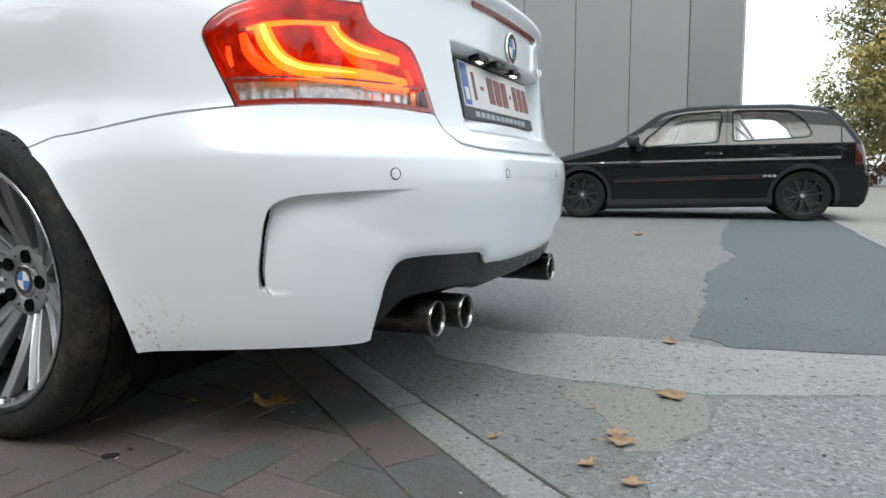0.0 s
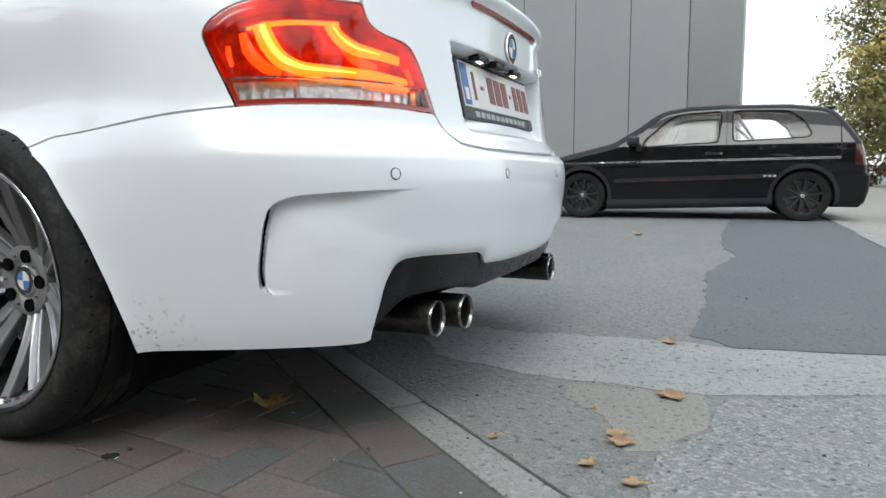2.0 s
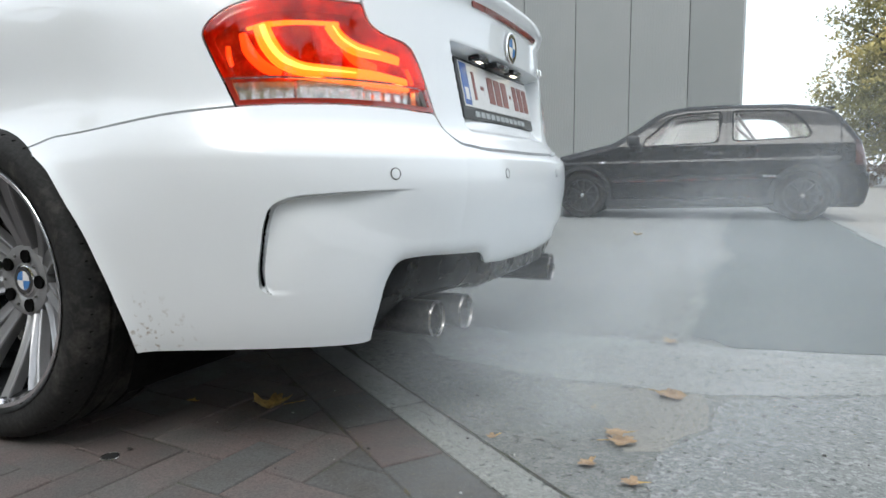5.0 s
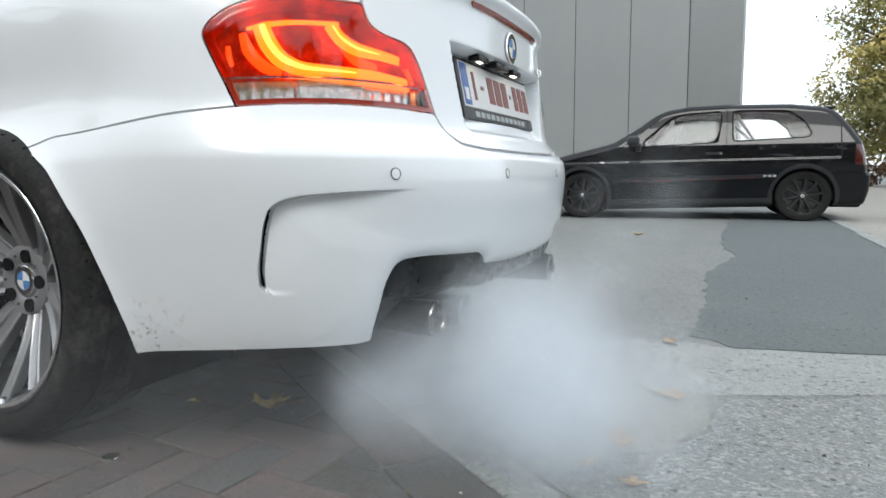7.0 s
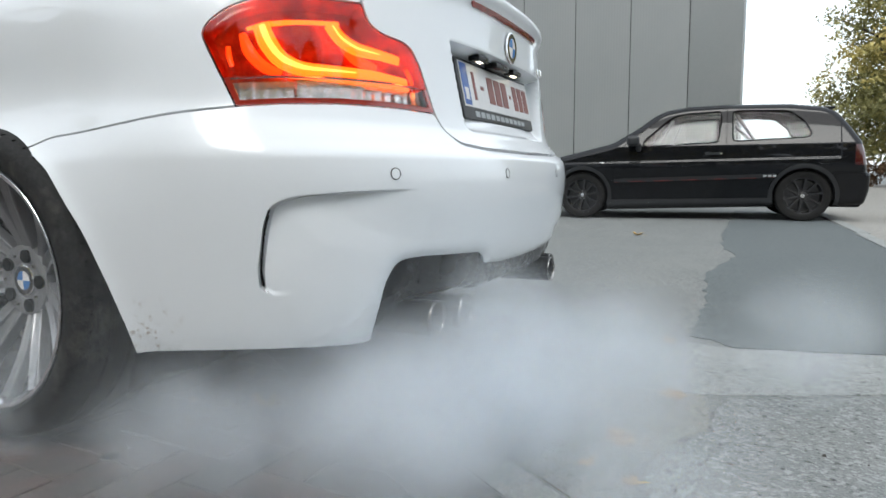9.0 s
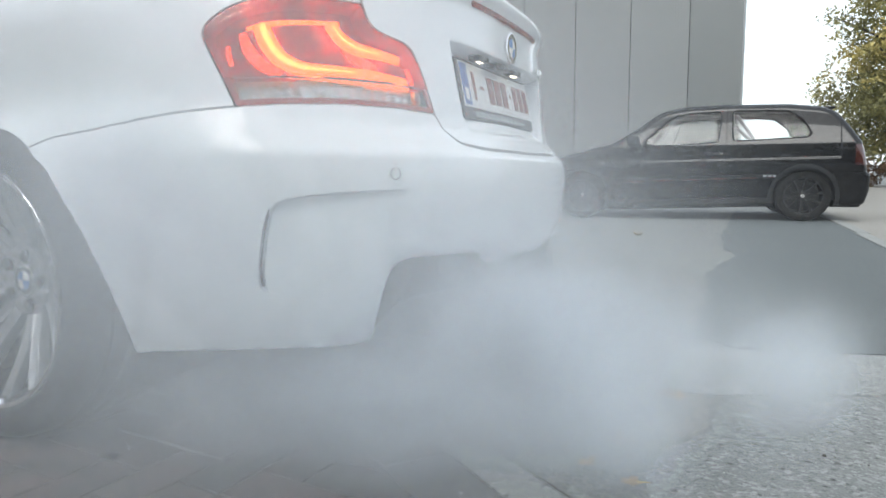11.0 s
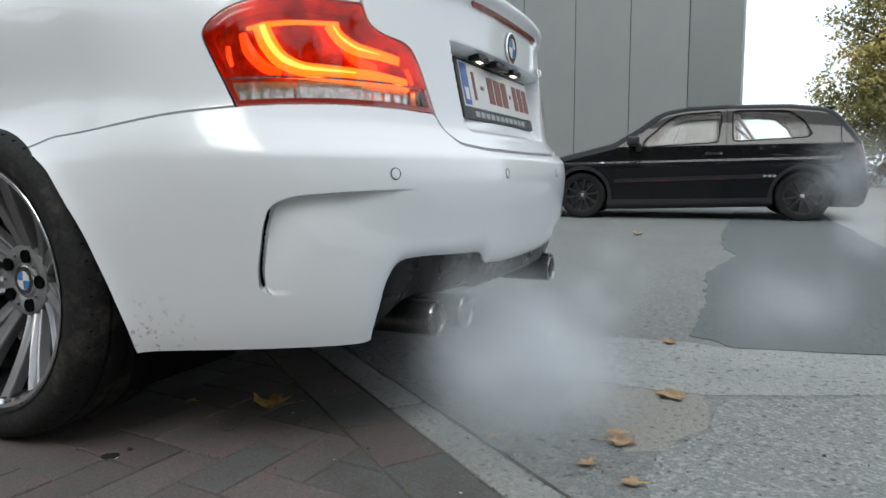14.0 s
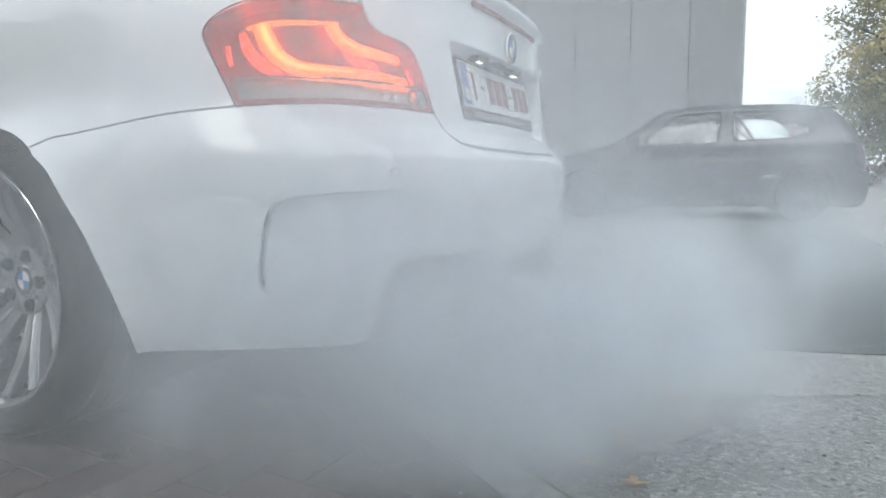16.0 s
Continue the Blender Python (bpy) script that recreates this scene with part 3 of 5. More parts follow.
for y, m in ((0.262, 0.0), (0.295, 0.0)):
    part("model_badge", box((0.838, y, 0.852), (0.846, y + 0.018, 0.874), 0.003), CHROME, TRUNK)

# parking sensors
for t0 in (0.575, 0.842, 1.158, 1.425):
    p0 = coupe_skin(np.array([t0]), np.array([0.556]))[0]
    n0 = np.cross(coupe_skin(t0 + 0.01, 0.556) - coupe_skin(t0 - 0.01, 0.556), coupe_skin(t0, 0.566) - coupe_skin(t0, 0.546))
    s = part("parking_sensor", lathe([(0, 0.0012), (0.0095, 0.0008), (0.0098, -0.004), (0.0118, -0.004), (0.0118, -0.0015)], 32), [WHITE], BUMPER)
    s.matrix_basis = Matrix.Translation(p0) @ Vector(n0).to_track_quat("Z", "Y").to_matrix().to_4x4()
    r = part("sensor_gap", lathe([(0.0100, 0.0006), (0.0116, 0.0006), (0.0116, -0.003), (0.0100, -0.003), (0.0100, 0.0006)], 32), SHADOW, s)

# rear diffuser under the bumper
tt = np.linspace(0.535, 1.465, 150)
prof = [(0.004, 0.405), (0.016, 0.39), (0.022, 0.36), (0.026, 0.325), (0.030, 0.305), (0.050, 0.292), (0.13, 0.285), (0.30, 0.262), (0.55, 0.235)]
pts = []
for t0 in tt:
    edge = min(t0 - 0.535, 1.465 - t0)
    drop = 1 - float(step(edge, 0.0, 0.10))
    mid = float(step(edge, 0.22, 0.30))
    row = []
    for k, (inn, zz) in enumerate(prof):
        p = coupe_skin(t0, min(zz, 0.38))
        q = p - np.array([inn, 0, 0]) * 1.0
        q[1] *= 1 - inn * 0.10
        z2 = zz - drop * (0.07 if k > 1 else 0) - mid * (0.030 if k < 2 else 0.014 if k < 6 else 0)
        row.append((q[0], q[1], z2))
    pts.append(row)
bm = grid_mesh(np.array(pts))
bmesh.ops.recalc_face_normals(bm, faces=bm.faces)
part("diffuser", bm, TRIM, COUPE, "dark grey plastic diffuser")
for s in (-1, 1):
    for y, x1 in ((0.457, 0.842), (0.362, 0.870)):
        pipe = part("exhaust_pipe", lathe([(0.0345, x1 - 0.012), (0.0365, x1 - 0.001), (0.0378, x1), (0.0390, x1 - 0.002), (0.0392, x1 - 0.008), (0.0392, x1 - 0.30), (0.030, x1 - 0.32)], 48, "X"), PIPE, COUPE, "round dull steel exhaust tailpipe with a bright lip")
        pipe.location = (0, s * y, 0.245)
        part("pipe_lip", lathe([(0.0343, x1 - 0.004), (0.0362, x1 + 0.0010), (0.0380, x1 + 0.0016), (0.0394, x1 - 0.0012), (0.0394, x1 - 0.004)], 48, "X"), STEEL, pipe, "bright polished lip")
        part("bore", lathe([(0.0345, x1 - 0.010), (0.0345, x1 - 0.25), (0, x1 - 0.25)], 48, "X"), SOOT, pipe)
part("silencer", box((0.18, -0.62, 0.20), (0.56, 0.62, 0.34), 0.05, segments=4), STEEL, COUPE, "dull steel rear silencer")
for y0, y1 in ((-0.50, 0.50),):
    part("underbody", box((-3.0, y0, 0.18), (0.30, y1, 0.40), 0.03), SHADOW, COUPE)
    part("inner_bulkhead", box((0.50, -0.60, 0.34), (0.76, 0.60, 0.60), 0.03), SHADOW, COUPE)

for s in (-1, 1):
    for x, name in ((0.0, "rear"), (-2.66, "front")):
        coupe_wheel(COUPE, pose(x, s * 0.768, 0.329, 0, 0, 0 if s < 0 else 180))
        a = np.linspace(-0.15 * math.pi, 1.15 * math.pi, 40)
        ring = np.array([[(x + 0.40 * math.cos(k), s * y, 0.30 + (0.36 if math.sin(k) > 0 else 0.36) * math.sin(k)) for y in (0.85, 0.55)] for k in a])
        part("wheel_liner", grid_mesh(ring), SHADOW, COUPE)
        part("liner_back", box((x - 0.42, min(s * 0.55, s * 0.53), 0.2), (x + 0.42, max(s * 0.55, s * 0.53), 0.7)), SHADOW, COUPE)

# bonnet, nose, roof: the plain rest of the body
k = np.linspace(0, math.pi, 41)
rows = []
for z in np.linspace(0.2, 1.05, 14):
    w0 = float(-coupe_skin(-2.9, z)[1])
    reach = 0.72 - 0.10 * abs(z - 0.5) - 0.5 * max(z - 0.8, 0)
    rr = (np.abs(np.sin(k)) ** 2.6 + np.abs(np.cos(k)) ** 2.6) ** (-1 / 2.6)
    rows.append(np.stack([-2.72 - reach * rr * np.sin(k), w0 * rr * np.cos(k), z + 0 * k], -1))
part("nose", grid_mesh(np.array(rows)), WHITE, COUPE)
xs = np.linspace(-3.1, 0.70, 40)
wtop = np.array([0.70 * min(1, (0.72 - x) / 0.3 + 0.35) if x > 0.4 else 0.70 for x in xs])
deck = np.array([[(x, w * q, 1.044 + 0.03 * (1 - q * q)) for q in np.linspace(-1, 1, 13)] for x, w in zip(xs, wtop)])
part("deck", grid_mesh(deck), WHITE, COUPE)
hs = ease(np.linspace(0, 1, 24), [0, 0.3, 0.55, 0.8, 1], [0.0, 0.33, 0.38, 0.30, 0.0])
cab = np.array([[(-2.05 + 2.4 * i / 23, (0.69 - 0.14 * hs[i] / 0.38 * abs(math.sin(q)) - 0.0) * math.cos(q), 1.04 + hs[i] * max(math.sin(q), 0) ** 0.5) for q in np.linspace(0, math.pi, 17)] for i in range(24)])
part("cabin", grid_mesh(cab), ENAMEL_BLACK, COUPE, "dark glazed cabin")


# ---- the black hatchback ----
GLOSS_BLACK = surface("black_car_paint", (0.006, 0.0065, 0.008), 0.3, spec=0.02, vary=0.1, coat=0.6, scale=3, fine=500, rough_vary=0.05)
FADED = surface("faded_black_plastic", (0.015, 0.016, 0.018), 0.5, vary=0.15, scale=6, fine=200)
PINSTRIPE = surface("red_pinstripe", (0.22, 0.03, 0.022), 0.5, vary=0.1)
BLACK_ALLOY = surface("black_alloy", (0.016, 0.016, 0.018), 0.35, vary=0.2, coat=0.4)
OLD_TYRE = surface("dull_tyre", (0.016, 0.0155, 0.015), 0.85, spec=0.2, vary=0.2, scale=10)
DARK_RED = surface("smoked_red_lamp", (0.05, 0.006, 0.006), 0.15, coat=1.0, vary=0.1)
CABIN_GREY = surface("cabin_cloth", (0.035, 0.035, 0.038), 0.9, vary=0.2)
CAGE_GREY = surface("painted_tube", (0.45, 0.46, 0.47), 0.4, vary=0.08)
ROOF_LINE = [(-3.28, 0.30), (-3.28, 0.55), (-3.22, 0.66), (-2.85, 0.75), (-2.45, 0.845), (-2.12, 0.925), (-1.82, 1.105), (-1.62, 1.255), (-1.49, 1.313), (-1.24, 1.350), (-0.80, 1.360), (-0.15, 1.342), (0.20, 1.296), (0.315, 1.24), (0.43, 1.10), (0.555, 0.905), (0.60, 0.72), (0.615, 0.552), (0.648, 0.53), (0.652, 0.36), (0.61, 0.19), (0.35, 0.175), (-0.32, 0.16), (-2.12, 0.11), (-2.9, 0.15)]
HATCH = thing("hatchback", "black three-door hatchback with black alloy wheels, parked", "car", pose(2.067, 6.70, 0, 0, 0, 3.94))
GW = 1.66


def hatch_side(nx, nz):
    gx, gz = np.meshgrid(np.linspace(-3.30, 0.67, nx), np.linspace(0.09, 1.37, nz), indexing="ij")
    d = np.clip(-signed(gx, gz, rounded(ROOF_LINE, 0.05)), 0, 1)
    r = 0.075
    q = np.clip(r - d, 0, r)
    y = 0.015 - 0.055 * np.exp(-((gz - 0.66) / 0.26) ** 2) + 0.30 * np.clip(gz - 0.88, 0, 1) + (r - np.sqrt(np.maximum(r * r - q * q, 0)))
    y = y + 0.013 * (lambda u: u * u * (3 - 2 * u))(np.clip((gz - 0.690 - 0.012 * (gx + 1)) / 0.026, 0, 1)) * (gx < 0.35)
    y = y + 0.10 * np.clip((-2.4 - gx) / 0.9, 0, 1) ** 2
    return gx, gz, y


D_WIN = [(-1.765, 0.872, 0.02), (-1.745, 0.955, 0.03), (-1.44, 1.225, 0.06), (-1.30, 1.268, 0.05), (-0.885, 1.284, 0.03), (-0.865, 1.20, 0.05), (-0.90, 0.925, 0.06), (-0.94, 0.902, 0.03)]
Q_WIN = [(-0.762, 1.27, 0.04), (-0.70, 1.288, 0.03), (-0.165, 1.272, 0.06), (0.0, 1.14, 0.05), (0.078, 0.99, 0.05), (0.03, 0.945, 0.04), (-0.71, 0.915, 0.04), (-0.757, 0.935, 0.04)]
DOOR = [(-2.095, 0.17), (-2.10, 0.62), (-2.02, 0.86), (-1.80, 1.03), (-1.50, 1.262, 0.08), (-1.30, 1.312, 0.06), (-0.815, 1.318, 0.02), (-0.818, 0.46), (-0.826, 0.17)]
for side, (nx, nz) in ((0, (420, 150)), (1, (150, 60))):
    gx, gz, gy = hatch_side(nx, nz)
    body = signed(gx, gz, rounded(ROOF_LINE, 0.05))
    wells = np.minimum(np.hypot(gx, gz - 0.29) - 0.318, np.hypot(gx + 2.475, gz - 0.29) - 0.318)
    dwin, qwin, door = signed(gx, gz, rounded(D_WIN)), signed(gx, gz, rounded(Q_WIN)), signed(gx, gz, rounded(DOOR, 0.02))
    bump_r = signed(gx, gz, rounded([(0.27, 0.1), (0.29, 0.548), (0.8, 0.548), (0.8, 0.1)], 0.01))
    lamp = signed(gx, gz, rounded([(0.485, 0.635), (0.485, 0.858), (0.7, 0.858), (0.7, 0.635)], 0.01))

    def wall(off=0.0):
        p = np.stack([gx, gy - off, gz], -1)
        if side:
            p[..., 1] = GW - p[..., 1]
        return p

    def panel(name, level, mat, label="", off=0.0, thick=0.012, parent=HATCH):
        p = wall(off)
        v, f = sheet(p, level, 0)
        ob = skin_part(name, v, f, mat, parent, label)
        return ob

    shell = np.maximum.reduce([body, -wells, -bump_r + 0.002, -lamp + 0.002])
    panel("side_panel", np.maximum.reduce([shell, -door + 0.0028, -qwin]), GLOSS_BLACK, "glossy black bodywork reflecting the sky")
    dr = panel("door", np.maximum.reduce([door + 0.0028, body, -dwin]), GLOSS_BLACK, "glossy black door")
    panel("door_gap", np.maximum.reduce([np.abs(door) - 0.008, body]), SHADOW, off=-0.008)
    for win, name in ((dwin, "door_window"), (qwin, "quarter_window")):
        w = panel(name, win - 0.004, DARK_LENS, "tinted side glass", off=-0.012)
        w.visible_shadow = False
        panel("rubber_seal", np.maximum(np.abs(win + 0.004) - 0.011, -1), SHADOW, off=-0.003, parent=w)
    panel("rear_bumper", np.maximum.reduce([bump_r, body, -wells]), GLOSS_BLACK, "black plastic bumper", off=0.018)
    panel("tail_lamp", np.maximum(lamp, body), DARK_RED, "smoked red tail lamp", off=0.002)
    tilt = 0.028 * (gx + 2.08)
    rub = np.maximum.reduce([np.abs(gz - 0.468 - tilt) - 0.024, -gx - 2.085, gx + 0.29, np.hypot(gx, gz - 0.29) * -1 + 0.36])
    panel("rubbing_strip", rub, FADED, "black rubbing strip with a red line", off=0.012)
    panel("red_line", np.maximum(rub, np.abs(gz - 0.452 - tilt) - 0.0032), PINSTRIPE, off=0.0145)
    panel("bumper_line", np.maximum.reduce([np.abs(gz - 0.524) - 0.003, 0.295 - gx, body]), PINSTRIPE, off=0.021)
    skirt_lv = np.maximum.reduce([gz - 0.236 - 0.018 * (gx + 2.1), 0.128 + 0.03 * (gx + 2.1) - gz, -gx - 2.17, gx + 0.315, -wells + 0.0])
    panel("side_skirt", skirt_lv, FADED, "faded black side skirt", off=0.026)
    for cx in (0.0, -2.475):
        rr = np.hypot(gx - cx, gz - 0.29)
        panel("arch_flare", np.maximum.reduce([rr - 0.362, 0.316 - rr, 0.19 - gz, body]), FADED, "faded black wheel arch trim", off=0.02 )
    s = -1 if side == 0 else 1
    y0 = -0.03 if side == 0 else GW + 0.03
    hd = part("door_handle", box((-1.045, y0 - 0.012, 0.765), (-0.855, y0 + 0.02, 0.797), 0.01), FADED, dr, "black pull handle with chrome lock")
    part("grip", box((-0.995, y0 - 0.02, 0.795), (-0.90, y0 + 0.01, 0.818), 0.008), SHADOW, hd)
    part("lock", lathe([(0, -0.016), (0.010, -0.016), (0.012, -0.008), (0.012, 0.02)], 20, "Y"), CHROME, hd).location = (-0.872, y0, 0.781)
    bm = box((-1.93, y0 - 0.17 if side == 0 else y0 - 0.01, 0.885), (-1.79, y0 + 0.01 if side == 0 else y0 + 0.17, 1.005), 0.035, segments=4)
    box((-1.83, min(y0, y0 + 0.04 * s), 0.82), (-1.77, max(y0, y0 + 0.05), 0.92), 0.015, bm)
    part("door_mirror", bm, FADED, dr, "black door mirror")
for k in range(3):
    part("badge_bar", box((-0.42 + 0.05 * k, -0.046, 0.506), (-0.385 + 0.05 * k, -0.03, 0.528), 0.002), BAR_GREY, HATCH)
ind = part("indicator", box((-2.27, -0.034, 0.655), (-2.19, -0.005, 0.695), 0.008), CHROME, HATCH, "chrome side repeater")
part("indicator_lens", box((-2.262, -0.037, 0.662), (-2.24, -0.03, 0.688), 0.003), DARK_RED, ind)

top = rounded(ROOF_LINE, 0.05)
gx, gz, gy = hatch_side(420, 150)
yo = 0.015 - 0.045 * np.exp(-((top[:, 1] - 0.56) / 0.28) ** 2) + 0.30 * np.clip(top[:, 1] - 0.88, 0, 1) + 0.072 + 0.10 * np.clip((-2.4 - top[:, 0]) / 0.9, 0, 1) ** 2


def strip(name, a, b, mat, label="", lo=-9, hi=9):
    """The skin across the car between two stretches of its outline."""
    sel = [i for i in range(len(top)) if a - 1e-6 <= top[i, 0] <= b + 1e-6 and lo <= top[i, 1] <= hi]
    q = np.linspace(0, 1, 13)
    pts = np.array([[(top[i, 0], yo[i] + (GW - 2 * yo[i]) * u, top[i, 1] + 0.02 * math.sin(u * math.pi) * (top[i, 1] > 0.8)) for u in q] for i in sel])
    return part(name, grid_mesh(pts), mat, HATCH, label)


strip("bonnet", -3.30, -2.08, GLOSS_BLACK, "black bonnet", lo=0.5)
strip("windscreen", -2.16, -1.46, DARK_LENS, "raked windscreen", lo=0.9).visible_shadow = False
strip("roof", -1.54, 0.26, GLOSS_BLACK, "black roof", lo=1.2)
strip("tailgate", 0.17, 0.62, GLOSS_BLACK, "black tailgate with small spoiler", lo=0.54)
strip("bumper_back", 0.59, 0.66, FADED, lo=0.18, hi=0.56)
part("floor_pan", box((-3.1, 0.12, 0.16), (0.6, GW - 0.12, 0.24), 0.03), SHADOW, HATCH)
part("tail_spoiler", box((0.16, 0.22, 1.275), (0.318, GW - 0.22, 1.300), 0.012), GLOSS_BLACK, HATCH)
part("inner_trim", box((-2.05, 0.09, 0.24), (0.50, 0.13, 0.87), 0.01), CABIN_GREY, HATCH)
part("inner_trim", box((-2.05, GW - 0.13, 0.24), (0.50, GW - 0.09, 0.87), 0.01), CABIN_GREY, HATCH)
part("dashboard", box((-2.1, 0.14, 0.60), (-1.72, GW - 0.14, 0.90), 0.05), CABIN_GREY, HATCH)
part("bulkhead", box((-2.15, 0.14, 0.24), (-2.1, GW - 0.14, 0.80), 0.01), SHADOW, HATCH)
for y in (0.40, 1.26):
    bm = box((-1.45, y - 0.22, 0.34), (-0.95, y + 0.22, 0.50), 0.05)
    bk = box((-0.06, -0.22, 0.0), (0.06, 0.22, 0.44), 0.05)
    add(bm, bk, pose(-0.92, y, 0.46, 0, 14, 0))
    part("seat", bm, CABIN_GREY, HATCH)
for a, b, r in (((-1.62, 0.30, 0.80), (-1.42, 0.36, 1.20), 0.016), ((-0.72, 0.28, 0.50), (-0.74, 0.36, 1.26), 0.022), ((-0.74, GW - 0.36, 1.26), (-0.30, GW - 0.45, 0.80), 0.022), ((-0.72, GW - 0.28, 0.50), (-0.74, GW - 0.36, 1.26), 0.022), ((-0.74, 0.36, 1.26), (-0.74, GW - 0.36, 1.26), 0.022), ((-0.70, 0.36, 1.24), (-0.25, 0.38, 0.60), 0.02), ((-1.50, 1.2, 0.82), (-1.34, 1.30, 1.20), 0.018)):
    a, b = Vector(a), Vector(b)
    bm = bmesh.new()
    bmesh.ops.create_cone(bm, segments=14, radius1=r, radius2=r, depth=(b - a).length, cap_ends=True)
    bmesh.ops.transform(bm, matrix=Matrix.Translation((a + b) / 2) @ (b - a).to_track_quat("Z", "Y").to_matrix().to_4x4(), verts=bm.verts)
    part("cage_tube", bm, CAGE_GREY, HATCH, "grey roll cage tube")


def hatch_wheel(m):
    hub = new("wheel")
    hub.parent = HATCH
    hub.matrix_basis = m
    part("tyre", lathe([(0.20, -0.085), (0.215, -0.095), (0.25, -0.10), (0.275, -0.094), (0.286, -0.075), (0.288, -0.03), (0.283, -0.028), (0.283, -0.02), (0.288, -0.018), (0.288, 0.07), (0.27, 0.095), (0.2, 0.085), (0.2, -0.085)], 64, "Y"), OLD_TYRE, hub, "dull black tyre")
    part("rim", lathe([(0.196, -0.088), (0.204, -0.09), (0.207, -0.086), (0.196, -0.07), (0.18, 0.0), (0.0, 0.01)], 56, "Y"), BLACK_ALLOY, hub, "black alloy rim")
    part("hub_disc", lathe([(0, -0.066), (0.03, -0.066), (0.062, -0.055), (0.062, 0.0)], 32, "Y"), BLACK_ALLOY, hub)
    part("centre_cap", lathe([(0, -0.074), (0.022, -0.073), (0.026, -0.066), (0.026, -0.06)], 24, "Y"), CHROME, hub, "silver centre cap")
    bm = bmesh.new()
    pts = np.array([[(-w * 1.0, d + 0.02, r), (-w * 0.8, d, r), (w * 0.8, d, r), (w, d + 0.02, r)] for r, w, d in ((0.045, 0.020, -0.060), (0.10, 0.012, -0.066), (0.16, 0.013, -0.076), (0.198, 0.020, -0.082))])
    bm = grid_mesh(pts)
    bmesh.ops.recalc_face_normals(bm, faces=bm.faces)
    me = mesh_of("spoke", bm, BLACK_ALLOY, 30)
    for k in range(10):
        sp = new("spoke", me)
        sp.parent = hub
        sp.matrix_basis = Matrix.Rotation(radians(36 * k + 8), 4, "Y")
    for k in range(5):
        part("wheel_bolt", lathe([(0, -0.072), (0.007, -0.072), (0.008, -0.06)], 8, "Y"), STEEL, hub).matrix_basis = Matrix.Rotation(radians(72 * k), 4, "Y") @ pose(0, 0, 0.042)


for x in (0.0, -2.475):
    hatch_wheel(pose(x, 0.085, 0.288))
    hatch_wheel(pose(x, GW - 0.085, 0.288, 0, 0, 180))
    for y0, y1 in ((0.05, 0.40), (GW - 0.40, GW - 0.05)):
        a = np.linspace(-0.1 * math.pi, 1.1 * math.pi, 24)
        part("wheel_liner", grid_mesh(np.array([[(x + 0.33 * math.cos(k), y, 0.29 + 0.33 * math.sin(k)) for y in (y0, y1)] for k in a])), SHADOW, HATCH)
    part("axle_shield", box((x - 0.32, 0.40, 0.16), (x + 0.32, GW - 0.40, 0.60), 0.02), SHADOW, HATCH)


# ---- trees and hedge ----
LEAVES = surface("autumn_leaves", (0.288, 0.264, 0.090), 0.6, vary=0.3, scale=0.7, fine=5, second=(0.144, 0.144, 0.048))
LEAVES_GOLD = surface("golden_leaves", (0.486, 0.392, 0.121), 0.6, vary=0.3, scale=0.8, fine=5, second=(0.270, 0.243, 0.074))
for m in (LEAVES, LEAVES_GOLD):
    m.node_tree.nodes["Principled BSDF"].inputs["Subsurface Weight"].default_value = 0.0
BARK = surface("bark", (0.09, 0.07, 0.055), 0.9, vary=0.3, scale=5, fine=40, bump=0.01)
DRY = surface("dry_hedge_foot", (0.17, 0.10, 0.055), 0.9, vary=0.35, scale=1.5, fine=15)


def leaf_cloud(centres, per, spread, size, rnd):
    """Many small bent leaves round each centre."""
    n = len(centres) * per
    rs = np.random.RandomState(rnd)
    c = np.repeat(np.array(centres, float), per, axis=0)
    off = rs.normal(size=(n, 3))
    off /= np.linalg.norm(off, axis=1, keepdims=True)
    c = c + off * (rs.uniform(0.15, 1, (n, 1)) ** 0.6) * np.array(spread)
    a = rs.normal(size=(n, 3))
    a /= np.linalg.norm(a, axis=1, keepdims=True)
    b = np.cross(a, rs.normal(size=(n, 3)))
    b /= np.linalg.norm(b, axis=1, keepdims=True)
    s = size * rs.uniform(0.6, 1.3, (n, 1))
    v = np.stack([c - a * s, c + b * s * 0.45, c + a * s, c - b * s * 0.45 + np.cross(a, b) * s * 0.2], 1).reshape(-1, 3)
    return v, (np.arange(n)[:, None] * 4 + np.arange(4)).tolist()


